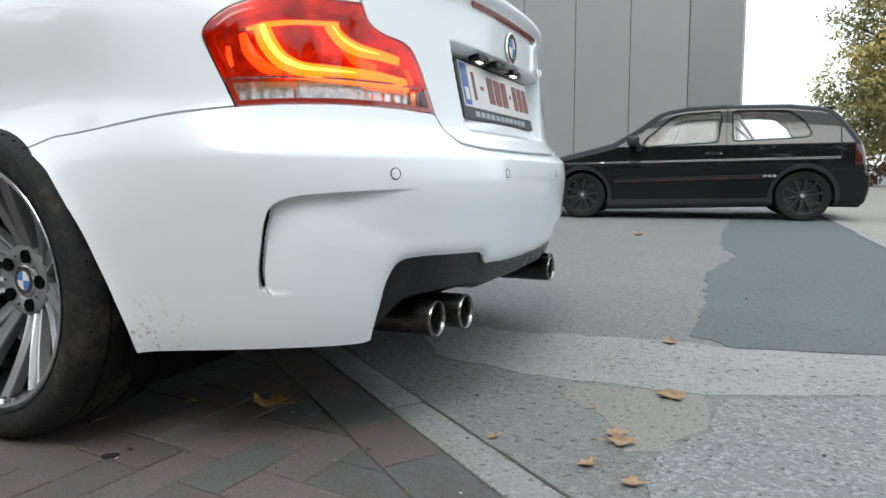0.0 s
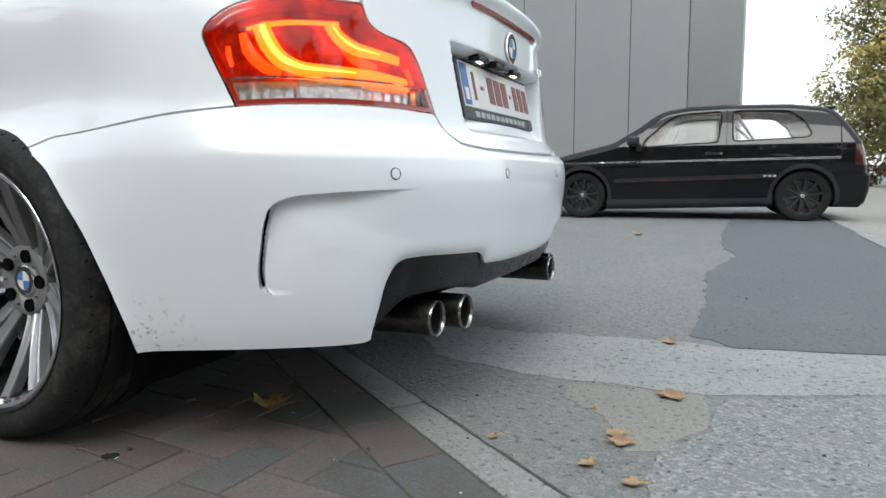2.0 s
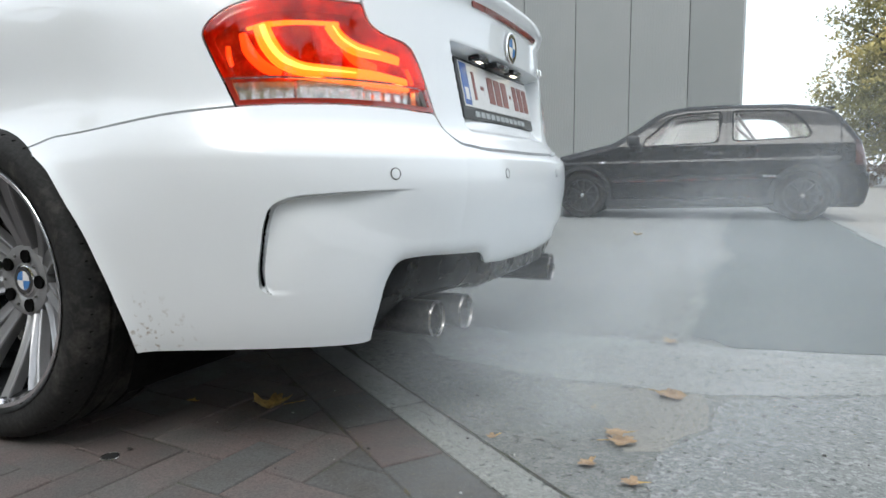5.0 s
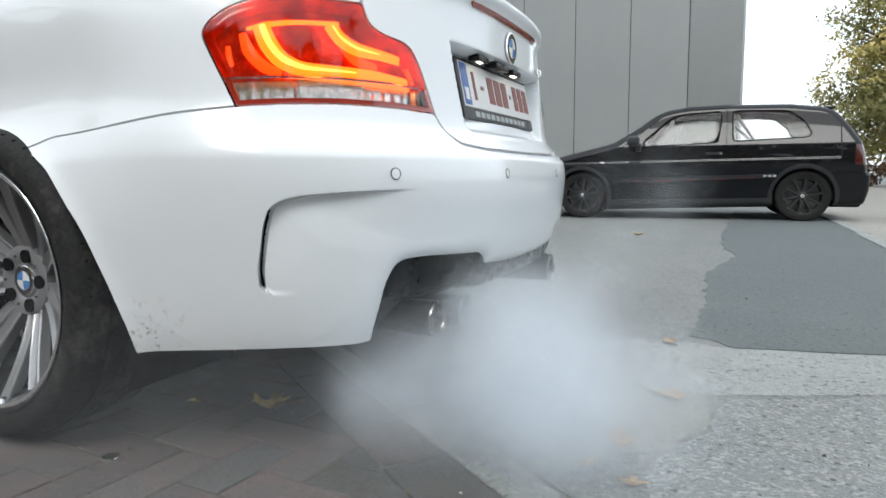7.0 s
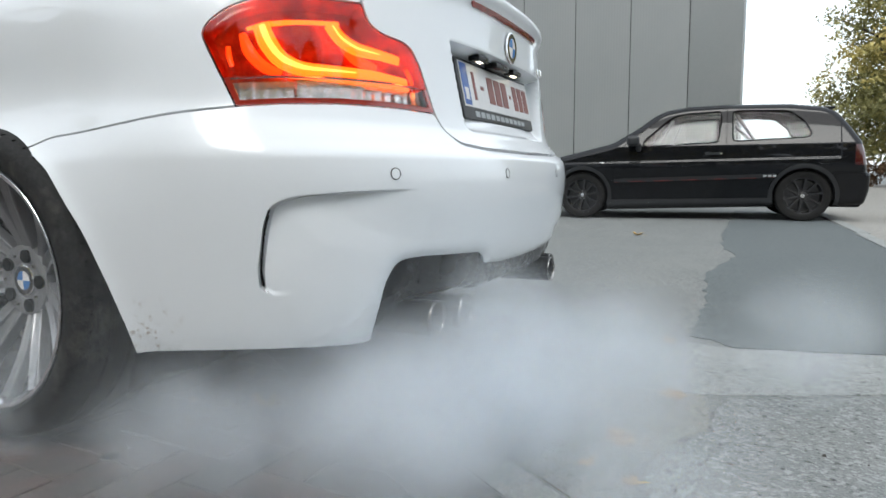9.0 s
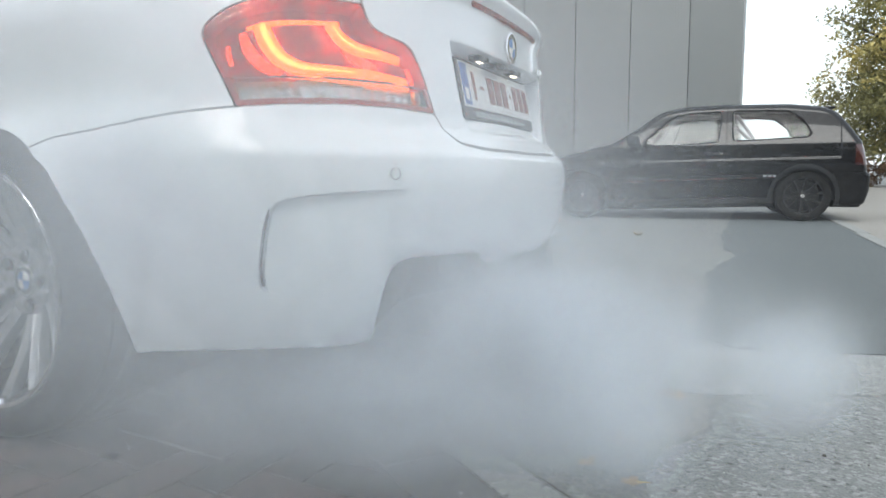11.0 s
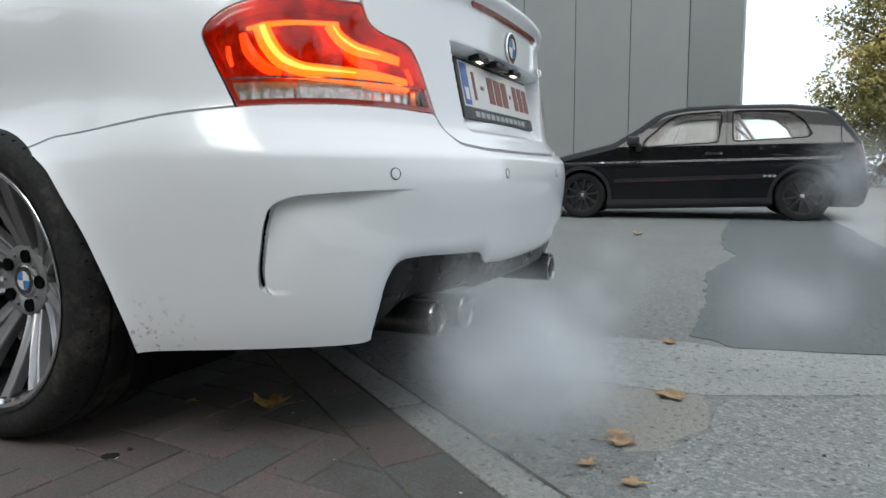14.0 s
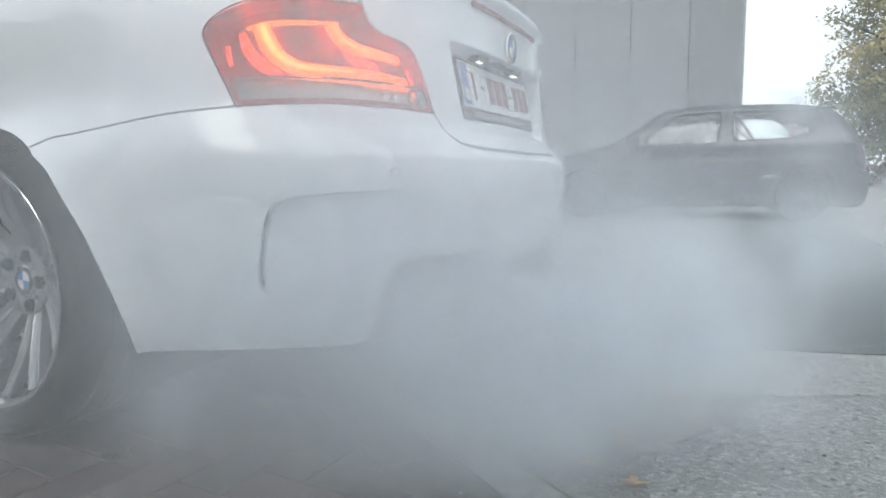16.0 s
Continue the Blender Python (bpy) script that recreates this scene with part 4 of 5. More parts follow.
def tree(m, height, width, seed, leaf=0.07, clumps=170, per=75, label="", low=0.22):
    t = thing("tree", label, "tree", m, group="trees along the yard")
    rnd = random.Random(seed)
    bm = bmesh.new()

    def limb(a, b, r0, r1):
        d = b - a
        c = bmesh.new()
        bmesh.ops.create_cone(c, segments=9, radius1=r0, radius2=r1, depth=d.length, cap_ends=True)
        add(bm, c, Matrix.Translation((a + b) / 2) @ d.to_track_quat("Z", "Y").to_matrix().to_4x4())

    tips, p = [], Vector((0, 0, -0.05))
    for i in range(5):
        q = p + Vector((rnd.uniform(-0.2, 0.2), rnd.uniform(-0.2, 0.2), height * 0.17))
        limb(p, q, 0.03 * height * (1 - i * 0.17), 0.03 * height * (1 - (i + 1) * 0.17))
        for k in range(4 if i else 2):
            a = rnd.uniform(0, 6.28)
            e = q + Vector((math.cos(a), math.sin(a), rnd.uniform(0.1, 0.8))) * width * rnd.uniform(0.35, 0.62)
            limb(q, e, 0.008 * height, 0.003 * height)
            tips.append(e)
        p = q
    tips.append(p)
    part("trunk", bm, BARK, t)
    cen = []
    for k in range(clumps):
        z = rnd.uniform(low, 1.0)
        r = width * 0.62 * math.sin(min(1, (1.05 - z) / 0.75) * math.pi / 2) ** 0.7 * (1 if z > low + 0.15 else 0.8) * rnd.uniform(0.45, 1.08)
        a = rnd.uniform(0, 6.28)
        cen.append((r * math.cos(a), r * math.sin(a), z * height))
    cen += [tuple(e) for e in tips]
    v, f = leaf_cloud(cen, per, (0.075 * height, 0.075 * height, 0.045 * height), leaf, seed)
    gold = [i for i in range(len(f)) if noise.noise(Vector(v[f[i][0]]) * (0.5)) > 0.08]
    ob = skin_part("crown", v, f, [LEAVES, LEAVES_GOLD], t, "yellow-green autumn foliage")
    for i in gold:
        ob.data.polygons[i].material_index = 1
    return t


tree(pose(7.6, 28.5, 0), 9.6, 5.2, 3, 0.09, 420, 95, "tall tree with yellowing autumn leaves", 0.14)
tree(pose(12.0, 31.0, 0, 0, 0, 40), 11, 6.5, 5, 0.12, 200, 70, "broad green tree turning yellow")
tree(pose(9.3, 25.0, 0, 0, 0, 80), 8.0, 4.6, 8, 0.10, 200, 80, "bushy tree with yellowing leaves", 0.1)
rs = random.Random(4)
hedge = thing("hedge", "dense dark green hedge behind the yard", "hedge")
cen = [(4.9 + rs.uniform(0, 10), 27.5 + rs.uniform(-0.8, 0.8) + 0.1 * k / 100, 0.9 + rs.uniform(0.0, 2.6)) for k in range(170)]
v, f = leaf_cloud(cen, 90, (0.5, 0.5, 0.45), 0.085, 11)
skin_part("foliage", v, f, LEAVES, hedge)
cen = [(4.9 + rs.uniform(0, 10), 27.0 + rs.uniform(-0.4, 0.4), 0.15 + rs.uniform(0.0, 0.7)) for k in range(90)]
v, f = leaf_cloud(cen, 80, (0.4, 0.3, 0.3), 0.07, 12)
skin_part("dry_foot", v, f, DRY, hedge, "brown dry undergrowth")
# unseen trees behind the viewpoint, placed and sized for reflections in the cars' paint
for i, (x, y, tall) in enumerate(((13.0, -6.5, 7.5), (10.0, -10.5, 8.5), (6.5, -13.0, 9.5), (3.2, -13.5, 9.5), (0.2, -13.0, 10.0), (-3.2, -13.5, 9.5), (-7.0, -14.0, 9.0), (-11.0, -14.5, 8.0), (-15.0, -13.0, 7.4), (-17.5, -9.5, 7.2), (-20.0, -5.0, 7.4), (15.5, -1.5, 7.0))):
    tree(pose(x, y, 0, 0, 0, 50 * i), tall, 5.2, 20 + i, 0.22, 150, 46, "leafy tree out of view on the near side of the yard", 0.1)

# ---- fallen leaves and grit ----
DEAD = [surface("dead_leaf_tan", (0.30, 0.205, 0.115), 0.7, vary=0.25, scale=25, fine=120, second=(0.20, 0.125, 0.065)), surface("dead_leaf_ochre", (0.46, 0.30, 0.09), 0.7, vary=0.3, scale=25, fine=120, second=(0.24, 0.16, 0.05))]


def fallen_leaf(x, y, size, turn, kind, seed, curl=0.12, z=0.002):
    """A curled lobed leaf with a stalk, lying on the ground."""
    rnd = random.Random(seed)
    bm = bmesh.new()
    rings = 5
    n = 40
    mid = bm.verts.new((0, 0, 0))
    prev = None
    lob = [rnd.uniform(0.85, 1.15) for _ in range(5)]
    for r in range(1, rings + 1):
        ring = []
        for i in range(n):
            a = 2 * math.pi * i / n
            edge = 0.55 + 0.38 * abs(math.cos(2.5 * a)) ** 0.8 * lob[int(a / 6.2832 * 5) % 5] + 0.07 * math.sin(13 * a + seed)
            rr = size * 0.5 * edge * r / rings
            px, py = rr * math.cos(a), rr * math.sin(a) * 0.8
            h = curl * (px * px * (1.6 if seed % 2 else 0.5) + py * py * 1.5) / size * 2.2 + 0.12 * size * noise.noise(Vector((px / size * 3, py / size * 3, seed * 3.1))) * r / rings
            ring.append(bm.verts.new((px, py, max(h, 0.0) + 0.001)))
        for i in range(n):
            if prev is None:
                bm.faces.new((mid, ring[i], ring[(i + 1) % n]))
            else:
                bm.faces.new((prev[i], ring[i], ring[(i + 1) % n], prev[(i + 1) % n]))
        prev = ring
    t = thing("fallen_leaf", "curled tan dead leaf lying on the ground" if kind == 0 else "ochre-brown dead leaf lying on the paving", "leaf", pose(x, y, z, 0, 0, turn), group="fallen leaves")
    part("blade", bm, DEAD[kind], t, smooth=60)
    st = bmesh.new()
    bmesh.ops.create_cone(st, segments=6, radius1=0.0012, radius2=0.0008, depth=size * 0.5, cap_ends=True)
    bmesh.ops.transform(st, matrix=pose(size * 0.5, 0, 0.003, 0, 88, 10), verts=st.verts)
    part("stalk", st, DEAD[1], t)


for i, (x, y, s, turn, kind) in enumerate(((0.419, -0.498, 0.105, 40, 1), (1.29, -0.05, 0.084, 160, 0), (1.225, -0.385, 0.068, 200, 0), (1.205, -0.345, 0.055, 20, 0), (1.18, -0.51, 0.045, 70, 0), (1.27, -0.56, 0.045, 10, 0), (1.235, 0.49, 0.07, 120, 0), (0.97, -0.46, 0.03, 50, 0), (0.60, 4.31, 0.12, 0, 1), (0.215, -0.555, 0.03, 10, 1), (1.13, -0.205, 0.02, 80, 0))):
    fallen_leaf(x, y, s, turn, kind, i + 1, 0.32 if kind else 0.14, z=0.006 if x > 1.2 else 0.003)
# a dark stain on the paving, built as a thin disc with a ring
drain = thing("paving_stain", "small dark round stain on the paving, built as a thin disc", "drain cover", pose(0.304, -0.852, 0.0003))
part("cap", lathe([(0, 0.0010), (0.014, 0.0010), (0.016, 0.0004), (0.0165, -0.002)], 32), SOOT, drain)
part("stain_ring", lathe([(0.0165, 0.0), (0.0175, 0.0008), (0.0185, -0.002)], 32), STEEL, drain)
# loose grit
rs = random.Random(9)
GRIT = [surface("grit_pale", (0.5, 0.49, 0.46), 0.8, vary=0.2), surface("grit_dark", (0.06, 0.055, 0.05), 0.9, vary=0.2)]
for name, mat, count in (("pale_grit", GRIT[0], 60), ("dark_grit", GRIT[1], 80)):
    v, f = [], []
    for k in range(count):
        x, y = rs.uniform(0.3, 1.9), rs.uniform(-0.95, 1.6) if k % 2 else rs.uniform(-0.9, 0.1)
        s = rs.uniform(0.0008, 0.0026) * (1 if k % 9 else 1.8)
        b0 = len(v)
        for dx, dy, dz in ((-1, -0.6, 0), (0.9, -0.8, 0), (1, 0.7, 0), (-0.7, 0.9, 0), (-0.4, -0.3, 1), (0.5, 0.3, 0.9)):
            v.append((x + dx * s * rs.uniform(0.7, 1.3), y + dy * s * rs.uniform(0.7, 1.3), 0.003 + dz * s))
        f += [(b0, b0 + 1, b0 + 5, b0 + 4), (b0 + 1, b0 + 2, b0 + 5), (b0 + 2, b0 + 3, b0 + 4, b0 + 5), (b0 + 3, b0, b0 + 4)]
    g = thing(name, "scattered small stones on the asphalt", "grit", kind="stuff")
    skin_part("stones", v, f, mat, g)


# ---- ground, paving, building ----
def gravel(name, base, stone, scale, bump, dust=(0.3, 0.29, 0.27), dust_scale=1.3, dust_range=(0.45, 0.75), amount=0.5):
    """Asphalt or concrete with visible aggregate, dusty patches and pits."""
    m = surface(name, base, 0.88, vary=0.32, scale=dust_scale, fine=scale * 2.2, second=dust, stain=dust_range, bump=0)
    n, l = m.node_tree.nodes, m.node_tree.links
    p = n["Principled BSDF"]
    co = n.new("ShaderNodeTexCoord")
    vo = n.new("ShaderNodeTexVoronoi")
    vo.inputs["Scale"].default_value = scale
    l.new(co.outputs["Object"], vo.inputs["Vector"])
    pick = n.new("ShaderNodeSeparateColor")
    l.new(vo.outputs["Color"], pick.inputs[0])
    rng = n.new("ShaderNodeMapRange")
    rng.inputs[1].default_value, rng.inputs[2].default_value = 0.62, 0.95
    rng.inputs[3].default_value, rng.inputs[4].default_value = 0.0, amount
    l.new(pick.outputs[0], rng.inputs[0])
    mix = n.new("ShaderNodeMix")
    mix.data_type = "RGBA"
    l.new(rng.outputs[0], mix.inputs[0])
    old = p.inputs["Base Color"].links[0].from_socket
    l.new(old, mix.inputs[6])
    mix.inputs[7].default_value = (*stone, 1)
    # dark pits
    no = n.new("ShaderNodeTexNoise")
    no.inputs["Scale"].default_value, no.inputs["Detail"].default_value = scale * 0.45, 5
    l.new(co.outputs["Object"], no.inputs["Vector"])
    pit = n.new("ShaderNodeMapRange")
    pit.inputs[1].default_value, pit.inputs[2].default_value = 0.30, 0.42
    pit.inputs[3].default_value, pit.inputs[4].default_value = 0.35, 1.0
    l.new(no.outputs[0], pit.inputs[0])
    hs = n.new("ShaderNodeHueSaturation")
    l.new(mix.outputs[2], hs.inputs["Color"])
    l.new(pit.outputs[0], hs.inputs["Value"])
    l.new(hs.outputs[0], p.inputs["Base Color"])
    b = n.new("ShaderNodeBump")
    b.inputs["Distance"].default_value = bump
    b.inputs["Strength"].default_value = 0.8
    ad = n.new("ShaderNodeMath")
    ad.operation = "ADD"
    l.new(vo.outputs["Distance"], ad.inputs[0])
    l.new(no.outputs[0], ad.inputs[1])
    l.new(ad.outputs[0], b.inputs["Height"])
    l.new(b.outputs[0], p.inputs["Normal"])
    return m


OLD_ASPHALT = gravel("worn_light_asphalt", (0.144, 0.150, 0.144), (0.228, 0.228, 0.214), 95, 0.003, dust=(0.180, 0.184, 0.173), amount=0.7)
NEW_ASPHALT = gravel("smooth_dark_asphalt", (0.091, 0.104, 0.104), (0.127, 0.134, 0.134), 120, 0.0015, dust=(0.110, 0.121, 0.121), amount=0.35)
COARSE_ASPHALT = gravel("coarse_asphalt", (0.176, 0.184, 0.180), (0.312, 0.320, 0.312), 130, 0.0026, dust=(0.205, 0.209, 0.197), amount=0.75)
PALE_BAND = gravel("dusty_concrete", (0.246, 0.254, 0.246), (0.328, 0.328, 0.312), 95, 0.0018, dust=(0.197, 0.205, 0.197), dust_scale=3)
SILT = gravel("pale_silt", (0.221, 0.215, 0.193), (0.246, 0.242, 0.221), 160, 0.0008, dust=(0.205, 0.201, 0.184), amount=0.25)
TAN_ROAD = gravel("tan_road", (0.240, 0.228, 0.204), (0.304, 0.296, 0.272), 50, 0.003, dust=(0.272, 0.256, 0.232))
KERB = gravel("kerb_concrete", (0.240, 0.248, 0.240), (0.320, 0.320, 0.304), 160, 0.0012, dust=(0.192, 0.192, 0.176))
BED = surface("joint_sand", (0.070, 0.066, 0.058), 0.95, vary=0.4, scale=9, fine=200, bump=0.002, second=(0.06, 0.075, 0.035), stain=(0.5, 0.7))
PAVER_RED = surface("paver_red", (0.115, 0.090, 0.084), 0.85, vary=0.25, scale=9, fine=230, bump=0.0016, second=(0.095, 0.088, 0.083), per_piece=0.16, placed=True, stain=(0.40, 0.62))
PAVER_GREY = surface("paver_grey", (0.100, 0.100, 0.098), 0.85, vary=0.25, scale=9, fine=230, bump=0.0016, second=(0.090, 0.084, 0.077), per_piece=0.18, placed=True, stain=(0.40, 0.62))
MOSS = surface("dry_moss", (0.16, 0.13, 0.06), 0.9, vary=0.3, scale=30, fine=90, second=(0.08, 0.09, 0.035))
ALONG, ACROSS = Vector((0.8, -0.6, 0)), Vector((-0.6, -0.8, 0))


def on_yard(a, c, z=0.0):
    p = ALONG * a + ACROSS * c
    return (p.x, p.y, z)


bm = bmesh.new()
rows = [[bm.verts.new(on_yard(a, c, z)) for a in (-400, -40, -8, 8, 40, 400)] for c, z in ((-900, 0.0), (-60, 0.0), (-8, 0.0), (-0.186, 0.0), (-0.184, -0.014), (8, -0.014), (60, -0.014), (400, -0.014))]
for r0, r1 in zip(rows, rows[1:]):
    for i in range(5):
        bm.faces.new((r0[i], r0[i + 1], r1[i + 1], r1[i]))
bmesh.ops.recalc_face_normals(bm, faces=bm.faces)
GROUND = tagged(part("ground", bm, OLD_ASPHALT, smooth=0), "worn light grey asphalt yard", "ground", kind="structure")


def patch(name, pts, mat, label, rough=0.03, top=0.004, seed=1):
    """A thin layer of surfacing with a ragged edge."""
    rnd = random.Random(seed)
    ring = []
    for i in range(len(pts)):
        a, b = Vector((*pts[i][:2], 0)), Vector((*pts[(i + 1) % len(pts)][:2], 0))
        k = max(1, min(int((b - a).length / 0.03), 60))
        side = Vector((-(b - a).y, (b - a).x, 0)).normalized()
        amp = pts[i][2] if len(pts[i]) > 2 else rough
        for j in range(k):
            p = a.lerp(b, j / k)
            n1 = noise.noise(Vector((p.x * 5, p.y * 5, seed))) + 0.7 * noise.noise(Vector((p.x * 15, p.y * 15, seed))) + 0.15 * rnd.uniform(-1, 1)
            ring.append(p + side * n1 * amp)
    bm = bmesh.new()
    face = bm.faces.new([bm.verts.new((p.x, p.y, top)) for p in ring])
    low = bmesh.ops.extrude_face_region(bm, geom=[face])
    for v in [g for g in low["geom"] if isinstance(g, bmesh.types.BMVert)]:
        v.co.z = -0.004
    bmesh.ops.triangulate(bm, faces=bm.faces[:])
    bmesh.ops.recalc_face_normals(bm, faces=bm.faces)
    return tagged(part(name, bm, mat, smooth=0), label, "road surface", kind="structure")


patch("road_patch", [(1.36, 8.6), (1.32, 6.2), (1.29, 4.5), (1.31, 3.7), (1.42, 3.0), (1.27, 2.2), (1.29, 1.5), (1.30, 1.05), (1.31, 0.64), (1.43, 0.51, 0.006), (1.85, 0.60, 0.006), (2.9, 0.86, 0.01), (2.60, 2.0, 0.008), (2.40, 3.9, 0.008), (2.36, 6.7, 0.008), (2.33, 8.6)], NEW_ASPHALT, "smooth darker asphalt repair with ragged edge", 0.030, 0.0025, 3)
patch("road_band", [(0.30, 0.47, 0.03), (0.80, 0.46, 0.03), (1.30, 0.53, 0.01), (1.43, 0.50, 0.01), (1.85, 0.59, 0.01), (2.9, 0.85, 0.01), (3.4, 0.82, 0.03), (1.77, 0.165, 0.02), (1.40, 0.02, 0.02), (1.05, -0.02, 0.02), (0.62, 0.05, 0.03)], PALE_BAND, "pale dusty worn strip of asphalt", 0.02, 0.0015, 5)
patch("road_coarse", [(3.4, 0.80, 0.02), (1.77, 0.15, 0.015), (1.42, -0.01, 0.015), (1.395, -0.14, 0.02), (1.39, -0.24, 0.015), (1.32, -0.36, 0.01), (1.295, -0.42, 0.01), (1.29, -0.52, 0.01), (1.32, -0.62, 0.01), (1.36, -0.78, 0.02), (1.6, -0.98), (2.8, -1.9), (5, -1.0)], COARSE_ASPHALT, "coarse stony dark asphalt", 0.02, 0.0025, 8)
patch("road_silt", [(1.02, -0.04), (1.36, 0.005), (1.385, -0.23), (1.30, -0.38), (1.24, -0.42), (1.16, -0.25), (1.05, -0.16)], SILT, "pale dried silt in a hollow of the asphalt", 0.02, 0.001, 9)
patch("road_east", [(2.46, 3.0, 0.01), (2.44, 6.7, 0.01), (2.40, 10.0, 0.01), (2.4, 34, 0.01), (30, 34), (30, 1.5), (2.75, 1.5, 0.01)], TAN_ROAD, "tan gravelly roadway", 0.01, 0.002, 11)
bm = box((-0.05, 0, -0.05), (0.05, 2.9, 0.012), 0.006)
edge_me = mesh_of("edging_stone", bm, KERB, 30)
edging = tagged(new("road_edging"), "pale concrete edging along the roadway", "kerb", kind="structure")
for k in range(3):
    e = new("edging_stone", edge_me)
    e.parent = edging
    e.matrix_basis = pose(2.47 - 0.02 * k, 2.2 + 2.92 * k, 0, 0, 0, 1)

# flush kerb and block paving; each block a piece of its own near the car
kerb = tagged(new("kerb"), "flush worn concrete kerb beside block paving", "kerb", kind="structure")
TURN = Matrix.Rotation(math.atan2(-0.6, 0.8), 4, "Z")
for k, (a0, a1) in enumerate([(-7.2, -6.2), (-6.2, -5.2), (-5.2, -4.2), (-4.2, -3.2), (-3.2, -2.2), (-2.2, -1.2), (-1.2, -0.22), (-0.22, 0.78), (0.78, 1.78), (1.78, 2.78), (2.78, 3.78)]):
    bm = box((a0 + 0.002, -0.093, -0.1), (a1 - 0.002, 0.0, 0.0), 0.004)
    for v in bm.verts:
        v.co.z += 0.002 * noise.noise(Vector((v.co.x * 3, v.co.y * 9, k)))
    st = part("kerb_stone", bm, KERB, kerb)
    st.matrix_basis = Matrix.Translation(on_yard(0, -0.0965)) @ TURN @ pose(0, 0.093, -0.001)
bm = bmesh.new()
ks = np.linspace(-7, 3.7, 260)
ins = [bm.verts.new(on_yard(a, -0.186, 0.0022)) for a in ks]
outs = [bm.verts.new(on_yard(a, -0.1875 - 0.009 * (0.5 + noise.noise(Vector((a * 9, 1, 0)))) - 0.03 * max(0, noise.noise(Vector((a * 3, 5, 0)))), 0.0012)) for a in ks]
for i in range(len(ks) - 1):
    bm.faces.new((ins[i], ins[i + 1], outs[i + 1], outs[i]))
tagged(part("kerb_dirt", bm, BED, smooth=0), "dark dirt and moss along the kerb", "ground", kind="structure")
paving = tagged(new("paving"), "red and grey concrete block paving with sandy joints", "paving", kind="structure")
rnd = random.Random(5)
U = 0.1035                      # half a block's length
HERRING = math.radians(-4.0)    # the herringbone lies along the car
EX, EY = Vector((math.cos(HERRING), math.sin(HERRING), 0)), Vector((-math.sin(HERRING), math.cos(HERRING), 0))


def block(lx, ly, q, cut=None):
    """A concrete block with a worn chamfer; cut: a point and a direction beyond which it is sawn off."""
    bm = box((-lx / 2 + 0.0016, -ly / 2 + 0.0016, -0.05), (lx / 2 - 0.0016, ly / 2 - 0.0016, 0.0), 0)
    if cut:
        bmesh.ops.bisect_plane(bm, geom=bm.verts[:] + bm.edges[:] + bm.faces[:], plane_co=cut[0], plane_no=cut[1], clear_outer=True)
        if len(bm.faces) < 4:
            return None
        bmesh.ops.holes_fill(bm, edges=[e for e in bm.edges if e.is_boundary])
    topf = [e for e in bm.edges if all(v.co.z > -0.01 for v in e.verts)]
    bmesh.ops.bevel(bm, geom=topf, offset=0.0022, segments=1, affect="EDGES")
    for v in bm.verts:
        v.co.x += 0.0028 * noise.noise(v.co * 30 + Vector((q * 7, 0, 0)))
        v.co.y += 0.0028 * noise.noise(v.co * 30 + Vector((0, q * 7, 0)))
        v.co.z += 0.0012 * noise.noise(v.co * 22 + Vector((0, 0, q * 5)))
    return bm


def is_red(x, y):
    return noise.noise(Vector((x * 1.3, y * 1.3, 3.0))) + rnd.uniform(-0.4, 0.4) > 0.0


shapes = {(mat.name, q, kind): mesh_of("paver", block(lx, ly, q), mat, 0) for mat in (PAVER_RED, PAVER_GREY) for q in range(4) for kind, lx, ly in (("field", 2 * U, U), ("border", 0.21, 0.137))}
BORDER = 0.045
for k in range(-16, 12):
    a = k * 0.2105 + 0.115
    p = on_yard(a, BORDER - 0.0685)
    ob = new("paver", shapes["paver_red" if is_red(*p[:2]) or rnd.random() < 0.5 else "paver_grey", rnd.randrange(4), "border"])
    ob.parent = paving
    ob.matrix_basis = Matrix.Translation((p[0], p[1], rnd.uniform(-0.002, 0))) @ TURN @ pose(0, 0, 0, rnd.uniform(-0.5, 0.5), rnd.uniform(-0.4, 0.4), rnd.uniform(-0.6, 0.6))
rest_v, rest_f = [], []
